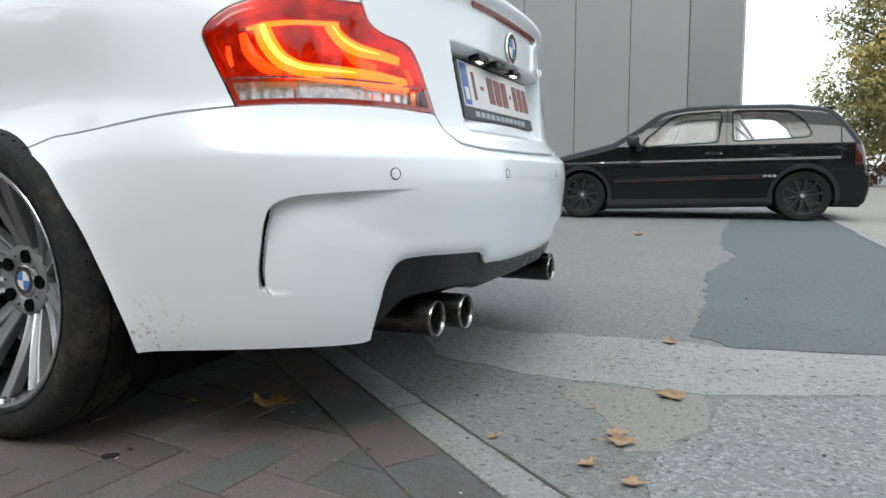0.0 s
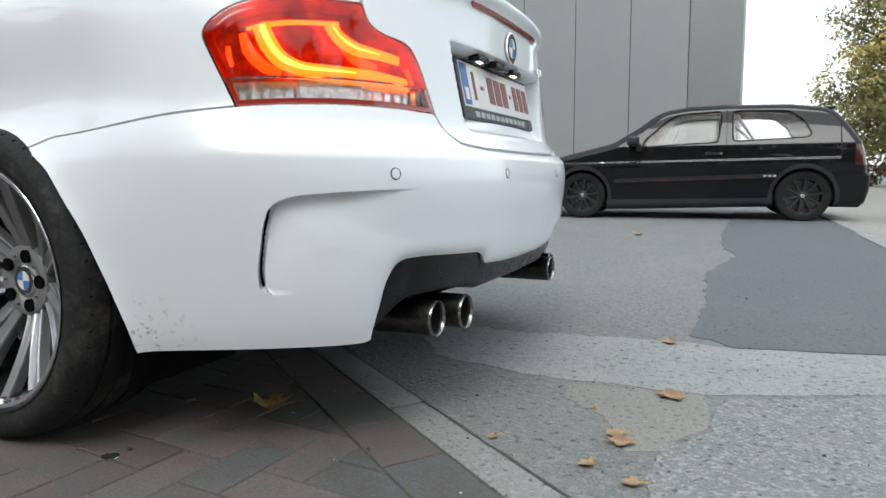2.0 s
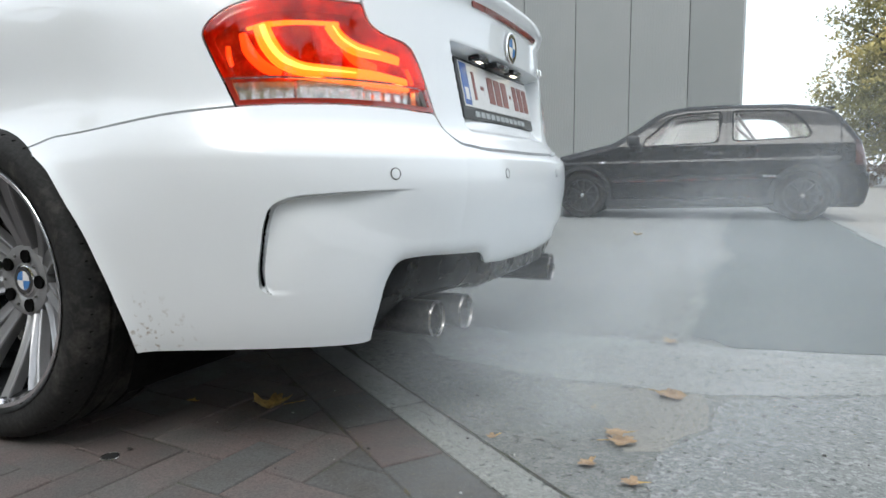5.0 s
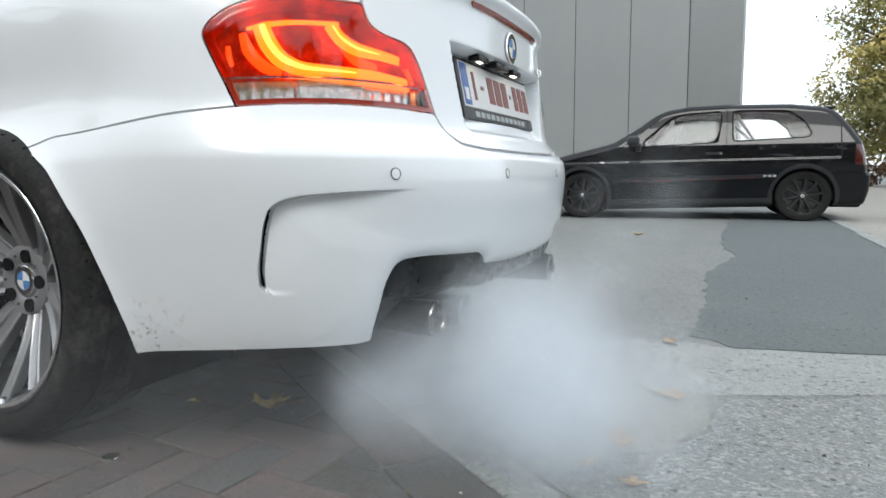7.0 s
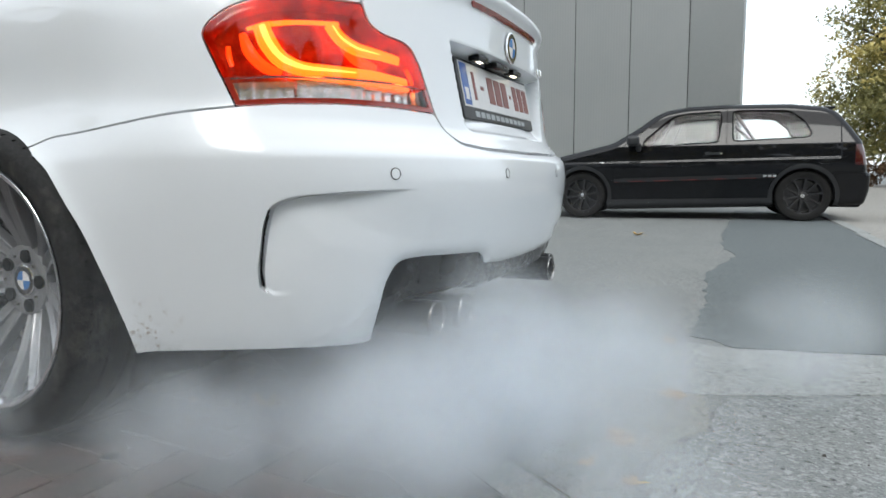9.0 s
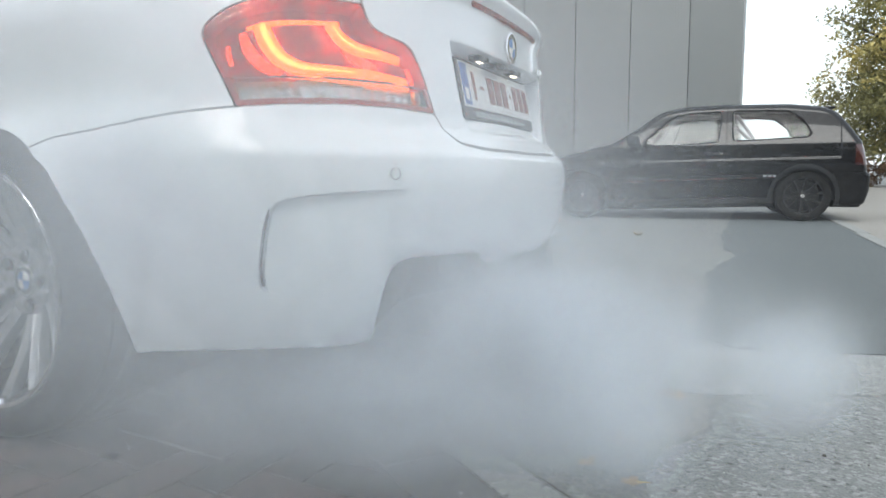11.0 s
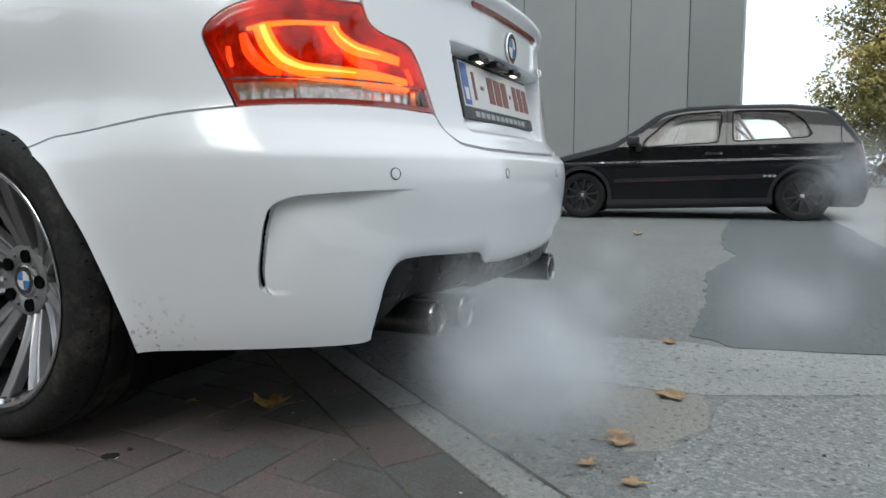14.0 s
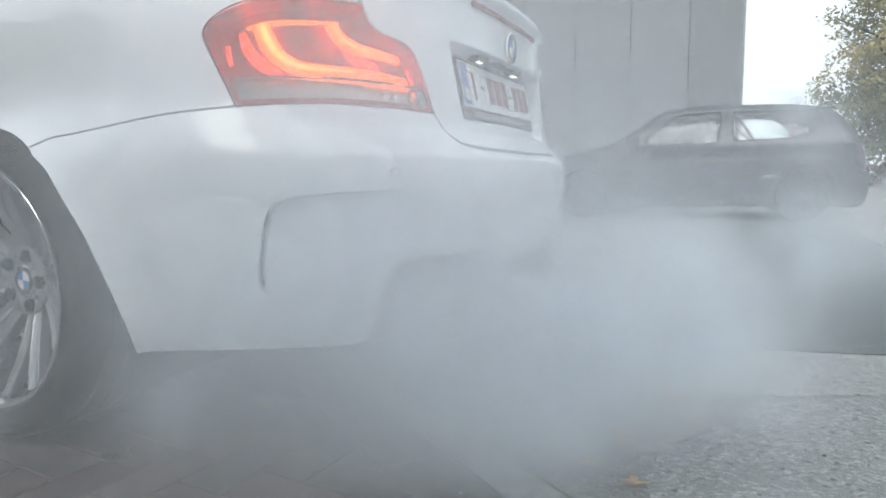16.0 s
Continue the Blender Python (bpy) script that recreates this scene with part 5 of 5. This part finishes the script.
for i in range(-50, 50):
    for j in range(-60, 40):
        d = (i - j) % 4
        if d not in (0, 3):
            continue
        flat = d == 0
        m = (EX * (i + (1 if flat else 0.5)) + EY * (j + (0.5 if flat else 1))) * U + Vector((0.42, -0.66, 0))
        a, c = m.dot(ALONG), m.dot(ACROSS)
        if c < BORDER - 0.06 or c > 5.3 or not -3.2 < a < 3.1:
            continue
        near = -0.55 < m.x < 1.55 and -1.75 < m.y < 0.3
        lift, tip = rnd.uniform(-0.0025, 0.0), rnd.uniform(-0.6, 0.6)
        turn = HERRING + (0 if flat else math.pi / 2) + radians(rnd.uniform(-0.7, 0.7))
        red = is_red(m.x, m.y)
        if near or c < BORDER + 0.14:
            place = Matrix.Translation((m.x, m.y, lift)) @ Matrix.Rotation(turn, 4, "Z") @ pose(0, 0, 0, tip, rnd.uniform(-0.6, 0.6))
            me = shapes["paver_red" if red else "paver_grey", rnd.randrange(4), "field"]
            if c < BORDER + 0.14:
                inv = place.inverted()
                co, no = inv @ Vector(on_yard(0, BORDER + 0.002)), inv.to_3x3() @ -ACROSS
                bm = block(2 * U, U, rnd.randrange(9), (co, no))
                if bm is None:
                    continue
                me = mesh_of("paver", bm, PAVER_RED if red else PAVER_GREY, 0)
            ob = new("paver", me)
            ob.parent = paving
            ob.matrix_basis = place
        else:
            b0 = len(rest_v)
            x, y = (EX, EY) if flat else (EY, -EX)
            for z in (lift, -0.02):
                for sx, sy in ((-1, -1), (1, -1), (1, 1), (-1, 1)):
                    q = m + x * sx * (U - 0.003) + y * sy * (U / 2 - 0.003)
                    rest_v.append((q.x, q.y, z))
            rest_f += [(b0, b0 + 1, b0 + 2, b0 + 3)] + [(b0 + k, b0 + 4 + k, b0 + 4 + (k + 1) % 4, b0 + (k + 1) % 4) for k in range(4)]
far = skin_part("far_paving", rest_v, rest_f, [PAVER_GREY, PAVER_RED], paving)
for i, poly in enumerate(far.data.polygons):
    c = poly.center
    poly.material_index = int(noise.noise(Vector((c.x * 1.3, c.y * 1.3, 3.0))) > 0.0)
tagged(far, kind="stuff")
# moss and weeds in the joint behind the border
rs = random.Random(21)
v, f = [], []
for k in range(420):
    a = rs.uniform(0.9, 1.5) if k % 3 else rs.uniform(-0.5, 1.5)
    c = BORDER + rs.gauss(0, 0.0035)
    if k % 4 == 0:
        c = -0.188 + rs.gauss(0, 0.006)
    if noise.noise(Vector((a * 6, c, 2))) < -0.05:
        continue
    p, t0 = Vector(on_yard(a, c, -0.004)), rs.uniform(0, 6.28)
    tall, lean = rs.uniform(0.004, 0.011), rs.uniform(0.001, 0.007)
    w = Vector((math.cos(t0), math.sin(t0), 0)) * 0.0009
    tip = p + Vector((-w.y, w.x, 0)) / 0.0009 * lean + Vector((0, 0, tall))
    b0 = len(v)
    v += [tuple(p - w), tuple(p + w), tuple(tip)]
    f.append((b0, b0 + 1, b0 + 2))
weeds = thing("joint_moss", "small tufts of dry moss and grass in the paving joints", "moss", kind="stuff")
skin_part("blades", v, f, MOSS, weeds)
bm = bmesh.new()
bm.faces.new([bm.verts.new(on_yard(a, c, -0.0045)) for a, c in ((-3.36, -0.1), (3.28, -0.1), (3.28, 5.44), (-3.36, 5.44))])
tagged(part("joint_bed", bm, BED, smooth=0), "dark sandy bedding between paving blocks", "ground", kind="structure")

# warehouse wall of ribbed metal panels
CLAD = surface("grey_cladding", (0.227, 0.235, 0.231), 0.45, vary=0.05, scale=0.7, fine=90, second=(0.244, 0.249, 0.244), per_piece=0.035)
SEAM = surface("panel_seam", (0.05, 0.05, 0.05), 0.7, vary=0.1)
wall = tagged(new("wall_north"), "grey ribbed metal warehouse wall in tall panels", "wall", kind="structure")
xs, prof = [], []
n_rib = 20
for i in range(n_rib):
    x = i / n_rib * 0.987
    for dx, dy in ((0.0, 0.0), (0.014, -0.0016), (0.034, -0.0016), (0.0485, 0.0)):
        xs.append((x + dx * 0.987, dy))
xs.append((0.987, 0.0))
v, f = [], []
for i, (x, y) in enumerate(xs):
    v += [(x, y, 0.0), (x, y, 8.5)]
    if i:
        f.append((2 * i - 2, 2 * i, 2 * i + 1, 2 * i - 1))
pme = bpy.data.meshes.new("wall_panel")
pme.from_pydata(v, [], f)
pme.materials.append(CLAD)
for k in range(12):
    p = new("wall_panel", pme)
    p.parent = wall
    p.matrix_basis = pose(0.472 - 1.003 * k - 0.985 + 0.016, 10.70, 0)
cp = part("corner_panel", box((0.505, 10.695, 0), (1.350, 10.78, 8.5), 0.012), CLAD, wall)
part("backing", box((-11.6, 10.72, 0), (1.30, 24, 8.4)), SEAM, wall, smooth=0)
part("side_cladding", box((1.30, 10.79, 0), (1.345, 24, 8.4)), CLAD, wall)
part("plinth", box((-11.6, 10.66, 0), (1.33, 10.74, 0.25), 0.005), KERB, wall)


# ---- exhaust smoke: soft rigid wisps that leave the pipes, billow on the ground and drift off ----
scene.cycles.transparent_max_bounces = 96


def smoke_material(name, radius, alpha):
    m = bpy.data.materials.new(name)
    m.use_nodes = True
    n, l = m.node_tree.nodes, m.node_tree.links
    n.remove(n["Principled BSDF"])
    co, info = n.new("ShaderNodeTexCoord"), n.new("ShaderNodeObjectInfo")
    ln = n.new("ShaderNodeVectorMath")
    ln.operation = "LENGTH"
    l.new(co.outputs["Object"], ln.inputs[0])
    fall = n.new("ShaderNodeMapRange")
    fall.interpolation_type = "SMOOTHSTEP"
    fall.inputs[1].default_value, fall.inputs[2].default_value = radius * 0.98, radius * 0.05
    l.new(ln.outputs["Value"], fall.inputs[0])
    no = n.new("ShaderNodeTexNoise")
    no.noise_dimensions = "4D"
    no.inputs["Scale"].default_value, no.inputs["Detail"].default_value, no.inputs["Roughness"].default_value = 1.35 / radius, 2, 0.5
    wv = n.new("ShaderNodeMath")
    wv.operation = "MULTIPLY"
    wv.inputs[1].default_value = 40.0
    l.new(info.outputs["Random"], wv.inputs[0])
    l.new(co.outputs["Object"], no.inputs["Vector"])
    l.new(wv.outputs[0], no.inputs["W"])
    den = n.new("ShaderNodeMapRange")
    den.interpolation_type = "SMOOTHSTEP"
    den.inputs[1].default_value, den.inputs[2].default_value = (0.22, 0.80) if radius < 0.4 else (0.12, 0.9) if radius < 0.8 else (-0.3, 0.75)
    den.inputs[4].default_value = alpha
    l.new(no.outputs[0], den.inputs[0])
    mul = n.new("ShaderNodeMath")
    mul.operation = "MULTIPLY"
    l.new(fall.outputs[0], mul.inputs[0])
    l.new(den.outputs[0], mul.inputs[1])
    di, tl, tr = n.new("ShaderNodeBsdfDiffuse"), n.new("ShaderNodeBsdfTranslucent"), n.new("ShaderNodeBsdfTransparent")
    for s in (di, tl):
        s.inputs[0].default_value = (0.855, 0.90, 0.945, 1)
    half, mix = n.new("ShaderNodeMixShader"), n.new("ShaderNodeMixShader")
    half.inputs[0].default_value = 0.5
    l.new(di.outputs[0], half.inputs[1])
    l.new(tl.outputs[0], half.inputs[2])
    l.new(mul.outputs[0], mix.inputs[0])
    l.new(tr.outputs[0], mix.inputs[1])
    l.new(half.outputs[0], mix.inputs[2])
    l.new(mix.outputs[0], n["Material Output"].inputs[0])
    return m


def wisp_mesh(radius, mat, seed, sheets=3, lean=36):
    """A few crossing, crumpled, thinning veils of smoke."""
    rs = random.Random(seed)
    bm = bmesh.new()
    for k in range(sheets):
        b = bmesh.new()
        pts = np.zeros((13, 28, 3))
        for i in range(13):
            for j in range(28):
                r, a = radius * i / 12, 2 * math.pi * j / 28
                x, y = r * math.cos(a), r * math.sin(a)
                z = 0.08 * radius * noise.noise(Vector((x / radius * 1.3, y / radius * 1.3, seed * 5.1 + k * 2.3))) - 0.15 * r * r / radius
                pts[i, j] = (x, y, z)
        b = grid_mesh(pts, closed_v=True)
        bmesh.ops.remove_doubles(b, verts=b.verts, dist=1e-6)
        q = pose(0, 0, 0, 90 + rs.uniform(-lean, lean), 0, 24 + rs.uniform(-lean, lean)) @ pose(0, 0, radius * rs.uniform(-0.35, 0.35), 0, 0, rs.uniform(0, 360))
        add(bm, b, q)
    return mesh_of("smoke_puff", bm, mat, 180)


SMOKE = {}
for kind, radius, alpha, seeds in (("small", 0.21, 0.27, 5), ("thin", 0.30, 0.16, 4), ("wide", 0.46, 0.26, 4), ("veil", 0.62, 0.22, 3), ("haze", 0.90, 0.13, 3), ("bank", 1.80, 0.12, 3)):
    mat = smoke_material("smoke_" + kind, radius, alpha)
    SMOKE[kind] = [wisp_mesh(radius, mat, 10 * len(kind) + s, 4 if kind == "small" else 2, 20 if radius < 0.8 else 9) for s in range(seeds)]
PUFFS = []
LABELS = {"small": "dense grey-white puff of exhaust smoke", "thin": "thin pale veil of drifting exhaust smoke", "wide": "broad hazy cloud of exhaust smoke", "veil": "large faint veil of exhaust haze", "haze": "faint low haze of exhaust smoke", "bank": "broad faint bank of exhaust haze"}


def puff(kind, rows, rnd):
    """rows: (seconds, x, y, z); it turns slowly on its way."""
    ob = tagged(new("smoke_puff", SMOKE[kind][rnd.randrange(len(SMOKE[kind]))]), LABELS[kind], "smoke", "exhaust smoke")
    tilt = [rnd.uniform(-8, 8) for _ in range(3)]
    spin = [rnd.uniform(-3, 3) for _ in range(3)]
    keyed, turned = [], 0.0
    last = -1.0
    for t, x, y, z in rows:
        if t <= last + 0.034 or t > 16.0:
            continue
        turned += min(max(t - max(last, 0), 0), 1.0)
        keyed.append((t, pose(x, y, z, *(a + b * turned for a, b in zip(tilt, spin)))))
        last = t
    PUFFS.append((ob, keyed))


def at_time(rows, t):
    for (t0, *a), (t1, *b) in zip(rows, rows[1:]):
        if t0 <= t <= t1:
            u = (t - t0) / (t1 - t0)
            return [p + (q - p) * u for p, q in zip(a, b)]
    return list(rows[-1][1:])


def send(kind, born, way, rnd):
    """Keys a puff that waits inside the silencer's space until it is born and then follows its way; way: (seconds after birth, x, y, z)."""
    hide = (0.22, 0.30 * (1 if rnd.random() < 0.5 else -1), 0.60) if kind == "small" else (-0.75, 0.0, 0.66)
    rows = [(max(born, -9) + d, x, y, z) for d, x, y, z in way]
    full = [(0.0, *hide)] if born > 0.1 else []
    if born > 0.3:
        full.append((born - 0.12, *hide))
    if born <= 0.1:
        full.append((0.0, *at_time(rows, 0.0)))
    full += [r for r in rows if r[0] > 0.05 and r[0] < 16.0]
    full.append((16.0, *at_time(rows, 16.0)))
    puff(kind, full, rnd)


def rise(kind, times, spot, drift, rnd):
    """Haze that wells up from the ground, hangs and drifts, and sinks or leaves; times: start, full, until, gone."""
    t0, t1, t2, t3 = times
    low = -1.15 * {"haze": 0.90, "bank": 1.80, "veil": 0.62}[kind] - 0.1
    x, y, z = spot
    a, b, c = drift
    rows = [(0.0, x, y, low), (t0, x, y, low), (t1, x, y, z), (t2, x + a, y + b, z + c), (t3, x + 1.5 * a, y + 1.5 * b, low), (16.0, x + 1.5 * a, y + 1.5 * b, low)]
    if t3 > 16:
        rows = rows[:3] + [(16.0, x + a, y + b, z + c)]
    puff(kind, rows, rnd)


def plume():
    rnd = random.Random(77)
    g = rnd.gauss
    # seconds, puffs a second, how far the cloud has spread
    rates = [(0.1, 0, 0.6), (0.16, 5, 0.6), (0.34, 5, 0.6), (0.4, 0.0, 0.6), (1.9, 0.0, 0.8), (2.2, 10, 0.9), (4.1, 11, 1.0), (4.7, 4, 1.0), (5.4, 6, 1.0), (6.0, 15, 0.9), (9.3, 17, 1.0), (10.6, 20, 1.25), (11.75, 24, 1.3), (11.9, 2.0, 1.1), (13.1, 2.0, 0.8), (13.4, 9, 0.75), (14.1, 20, 0.85), (14.7, 26, 1.15), (15.3, 20, 1.4), (15.9, 12, 1.5)]
    ts, rs, sp = zip(*rates)
    t, owed = 0.0, 0.0
    while t < 15.9:
        owed += 0.02 * float(np.interp(t, ts, rs))
        spread = float(np.interp(t, ts, sp))
        while owed > 1:
            owed -= 1
            s = -1 if rnd.random() < 0.72 else 1
            y0 = s * (0.457 if rnd.random() < 0.5 else 0.362)
            early = t < 5.2
            a = (0.06, 0.80, y0, 0.246)
            b = (0.16, 1.0, y0 + g(0, 0.02), 0.225)
            pick = rnd.random()
            c = (0.38, 1.08 + g(0, 0.07) * spread, (-0.46 if s < 0 else -0.15) + g(0, 0.10) * spread, 0.17 + g(0, 0.05) * spread)
            steady = 5.2 < t < 10.9
            if early:
                # thin smoke that spreads over the yard at once
                d = (0.9, 1.15 + g(0, 0.14), -0.15 + g(0, 0.3), 0.12 + abs(g(0, 0.07)))
                e = (1.7, 1.6 + g(0, 0.35), 0.9 + g(0, 0.6), 0.24 + abs(g(0, 0.12)))
                f = (2.3, 3.2 + g(0, 0.6), 2.4 + g(0, 0.9), 0.6 + abs(g(0, 0.2)))
                h = (3.0, 11.0, 5.0, 2.2)
            elif 13.1 < t < 14.1:
                d = (0.8, 1.09 + g(0, 0.09), -0.54 + g(0, 0.15), 0.12 + abs(g(0, 0.06)))
                e = (1.5, 1.35 + g(0, 0.2), 0.1 + g(0, 0.3), 0.2 + abs(g(0, 0.06)))
                f = (2.3, 2.6, 1.2 + g(0, 0.4), 0.4)
                h = (3.4, 7.0, 3.0, 1.0)
            elif 10.9 < t < 13.2:
                if pick < 0.5:
                    d = (0.72, 1.48 + g(0, 0.17), 0.18 + g(0, 0.24), 0.29 + g(0, 0.06))
                    e = (1.15, 2.0 + g(0, 0.2), 1.1 + g(0, 0.3), 0.52 + g(0, 0.1))
                    f = (1.8, 4.2, 3.0 + g(0, 0.5), 1.0)
                    h = (2.8, 10.0, 5.0, 2.5)
                else:
                    d = (0.9, 1.12 + g(0, 0.11), -0.58 + g(0, 0.13), 0.12 + abs(g(0, 0.07)))
                    e = (1.5, 1.50 + g(0, 0.18), -0.35 + g(0, 0.28), 0.10 + abs(g(0, 0.06)))
                    f = (2.3, 2.4 + g(0, 0.3), 1.0 + g(0, 0.5), 0.32)
                    h = (3.6, 6.0, 3.0, 0.8)
            elif steady:
                d = (1.0, 1.10 + g(0, 0.16) * spread, -0.68 + g(0, 0.15) * spread, 0.10 + abs(g(0, 0.085)) * spread)
                if pick < (0.48 if t < 9.6 else 0.25):
                    e = (1.75, 0.72 + g(0, 0.16), -0.66 + g(0, 0.10), 0.08 + abs(g(0, 0.03)))
                    f = (2.5, 0.25 + g(0, 0.2), -0.74 + g(0, 0.12), 0.10)
                    h = (3.6, -1.4, -0.25, 0.12)
                else:
                    e = (1.6, 1.30 + g(0, 0.1), -0.25 + g(0, 0.2), 0.15)
                    f = (2.1, 2.5, -0.3 + g(0, 0.2), 0.25)
                    h = (3.0, 6.0, -0.4, 0.8)
            elif pick < 0.66:
                d = (1.0, 1.14 + g(0, 0.14) * spread, -0.64 + g(0, 0.16) * spread, 0.14 + abs(g(0, 0.10)) * spread)
                e = (1.9, 1.7 + g(0, 0.35), 0.5 + g(0, 0.5), 0.28 + abs(g(0, 0.15)))
                f = (2.8, 5.2 + g(0, 0.6), 3.0 + g(0, 0.9), 0.8 + abs(g(0, 0.3)))
                h = (4.0, 14.0, 5.0, 2.5)
            elif pick < 0.90:
                d = (1.0, 0.86 + g(0, 0.16), -0.66 + g(0, 0.10), 0.11 + abs(g(0, 0.04)))
                e = (1.7, 0.30 + g(0, 0.25), -0.98 + g(0, 0.08), 0.13 + abs(g(0, 0.04)))
                f = (2.4, -1.2, -1.25 + g(0, 0.1), 0.35)
                h = (3.3, -5.0, -2.2, 1.5)
            else:
                d = (0.9, 1.15 + g(0, 0.1), 0.1 + g(0, 0.2), 0.30 + abs(g(0, 0.1)))
                e = (1.7, 1.5 + g(0, 0.2), 1.4 + g(0, 0.4), 0.55 + g(0, 0.15))
                f = (3.2, 4.4 + g(0, 0.4), 3.6, 1.3)
                h = (5.5, 12.0, 6.0, 3.5)
            if t < 1:
                d, e, f, h = ((0.42 + (q[0] - 0.42) * 0.34, *q[1:]) for q in (d, e, f, h))
            send("thin" if early else "small", t, [a, b, c, d, e, f, h], rnd)
        t += 0.02
    # haze over the yard behind the car
    for times, spot in (((2.5, 3.6, 4.8, 6.2), (1.45, 0.1, -0.25)), ((3.2, 4.1, 4.9, 6.0), (1.6, 2.0, -0.3)), ((11.9, 12.5, 13.1, 13.9), (1.55, 0.2, -0.2)), ((12.1, 12.8, 13.3, 14.2), (1.6, 2.0, 0.10)), ((15.3, 15.8, 17, 18), (1.5, 1.0, 0.3)), ((15.4, 15.95, 17, 18), (1.4, 3.0, 0.6))):
        rise("bank", times, (spot[0] + g(0, 0.05), *spot[1:]), (0.15, 0.1, 0.05), rnd)
    # low haze over the paving beside the wheel
    for k, (x, y, z) in enumerate(((0.35, -0.98, -0.18), (0.62, -0.90, -0.15), (0.90, -0.80, -0.12), (0.15, -1.02, -0.10))):
        rise("haze", (6.45 + 0.1 * k, 7.05 + 0.1 * k, 9.3, 9.9), (x, y, z), (0.06 * (k % 3) - 0.08, 0.02, 0.03), rnd)
        if k < 2:
            rise("haze", (9.5 + 0.1 * k, 10.4 + 0.1 * k, 11.9, 12.6), (x + 0.05, y - 0.03, z + 0.04), (0.1, 0.0, -0.05), rnd)
        if k in (0, 2):
            rise("haze", (14.7 + 0.08 * k, 15.5 + 0.08 * k, 17, 18), (x + 0.05, y - 0.03, z), (0.05, 0.0, 0.04), rnd)
    # haze between the viewpoint and the whole tail
    for k, (x, y, z) in enumerate(((0.55, -1.0, 0.35), (0.95, -0.85, 0.40), (0.70, -0.92, 0.55))):
        if k < 2:
            rise("haze", (10.2 + 0.1 * k, 10.9, 11.35, 12.0), (x, y, z), (0.04, 0.0, 0.04), rnd)
        rise("haze", (15.15 + 0.1 * k, 15.75 + 0.05 * k, 17, 18), (x, y, z), (0.04, 0.0, 0.05), rnd)
    # faint haze between the viewpoint and the car
    for k in range(9):
        late = k >= 4
        born = 9.9 + 0.14 * k if not late else 14.75 + 0.12 * (k - 4)
        d = (0.62 + 0.13 * (k % 6) + g(0, 0.05), -1.02 + 0.20 * (k % 3) * (k % 6 > 2) + g(0, 0.03), 0.42 + 0.16 * (k % 3) + g(0, 0.05))
        send("veil", born, [(0.15, 0.0, 0.0, 0.62), (0.5, 0.85, -0.3, 0.30), (0.95, *d), (1.5, d[0] - 0.4, d[1] - 0.2, d[2] + 0.25), (2.4, -3.0, -2.4, 2.4), (4.5, -9.0, -5.0, 6.0)], rnd)
    # the pall that fills the view at the two long bursts
    for k in range(24):
        late = k >= 9
        born = 9.8 + 0.12 * k if not late else 14.45 + 0.10 * (k - 9) if k < 20 else 14.55 + 0.2 * (k - 20)
        side = 1 if k >= 20 else k % 3 if late else k % 2
        if side == 0:
            c, d = (0.75 + g(0, 0.12), -0.80 + g(0, 0.08), 0.30), (0.45 + g(0, 0.2), -1.20 + g(0, 0.06), 0.36 + g(0, 0.12))
            e, f = (-0.5, -1.5, 0.8), (-3.0, -2.2, 1.8)
        elif k >= 20:
            c, d = (1.05 + g(0, 0.06), -0.60 + g(0, 0.06), 0.16), (0.98 + 0.08 * (k - 20), -0.86 + g(0, 0.05), 0.14 + abs(g(0, 0.05)))
            e, f = (1.9, -0.4, 0.4), (5.0, 1.0, 1.5)
        elif side == 1:
            c, d = (1.12 + g(0, 0.08), -0.50 + g(0, 0.12), 0.22), (1.08 + g(0, 0.14), -0.78 + g(0, 0.08), 0.18 + abs(g(0, 0.12)))
            e, f = ((1.9, 1.8, 0.9), (5.5, 4.0, 2.0)) if late else ((1.75, 0.45, 0.22), (4.5, 2.4, 0.8))
        else:
            c, d = (1.25 + g(0, 0.1), 0.1 + g(0, 0.2), 0.30), (1.42 + g(0, 0.15), 0.30 + g(0, 0.4), 0.40 + g(0, 0.15))
            e, f = (2.6, 2.4, 0.8), (6.5, 4.5, 1.6)
        send("wide", born, [(0.15, 0.30, -0.2, 0.50), (0.55, *c), (1.15, *d), (2.3, *e), (3.3, *f), (5.0, f[0] * 2.2, f[1] * 2, 4.0)], rnd)


plume()


def motions():
    for ob, rows in PUFFS:
        walk(ob, rows)


motions()
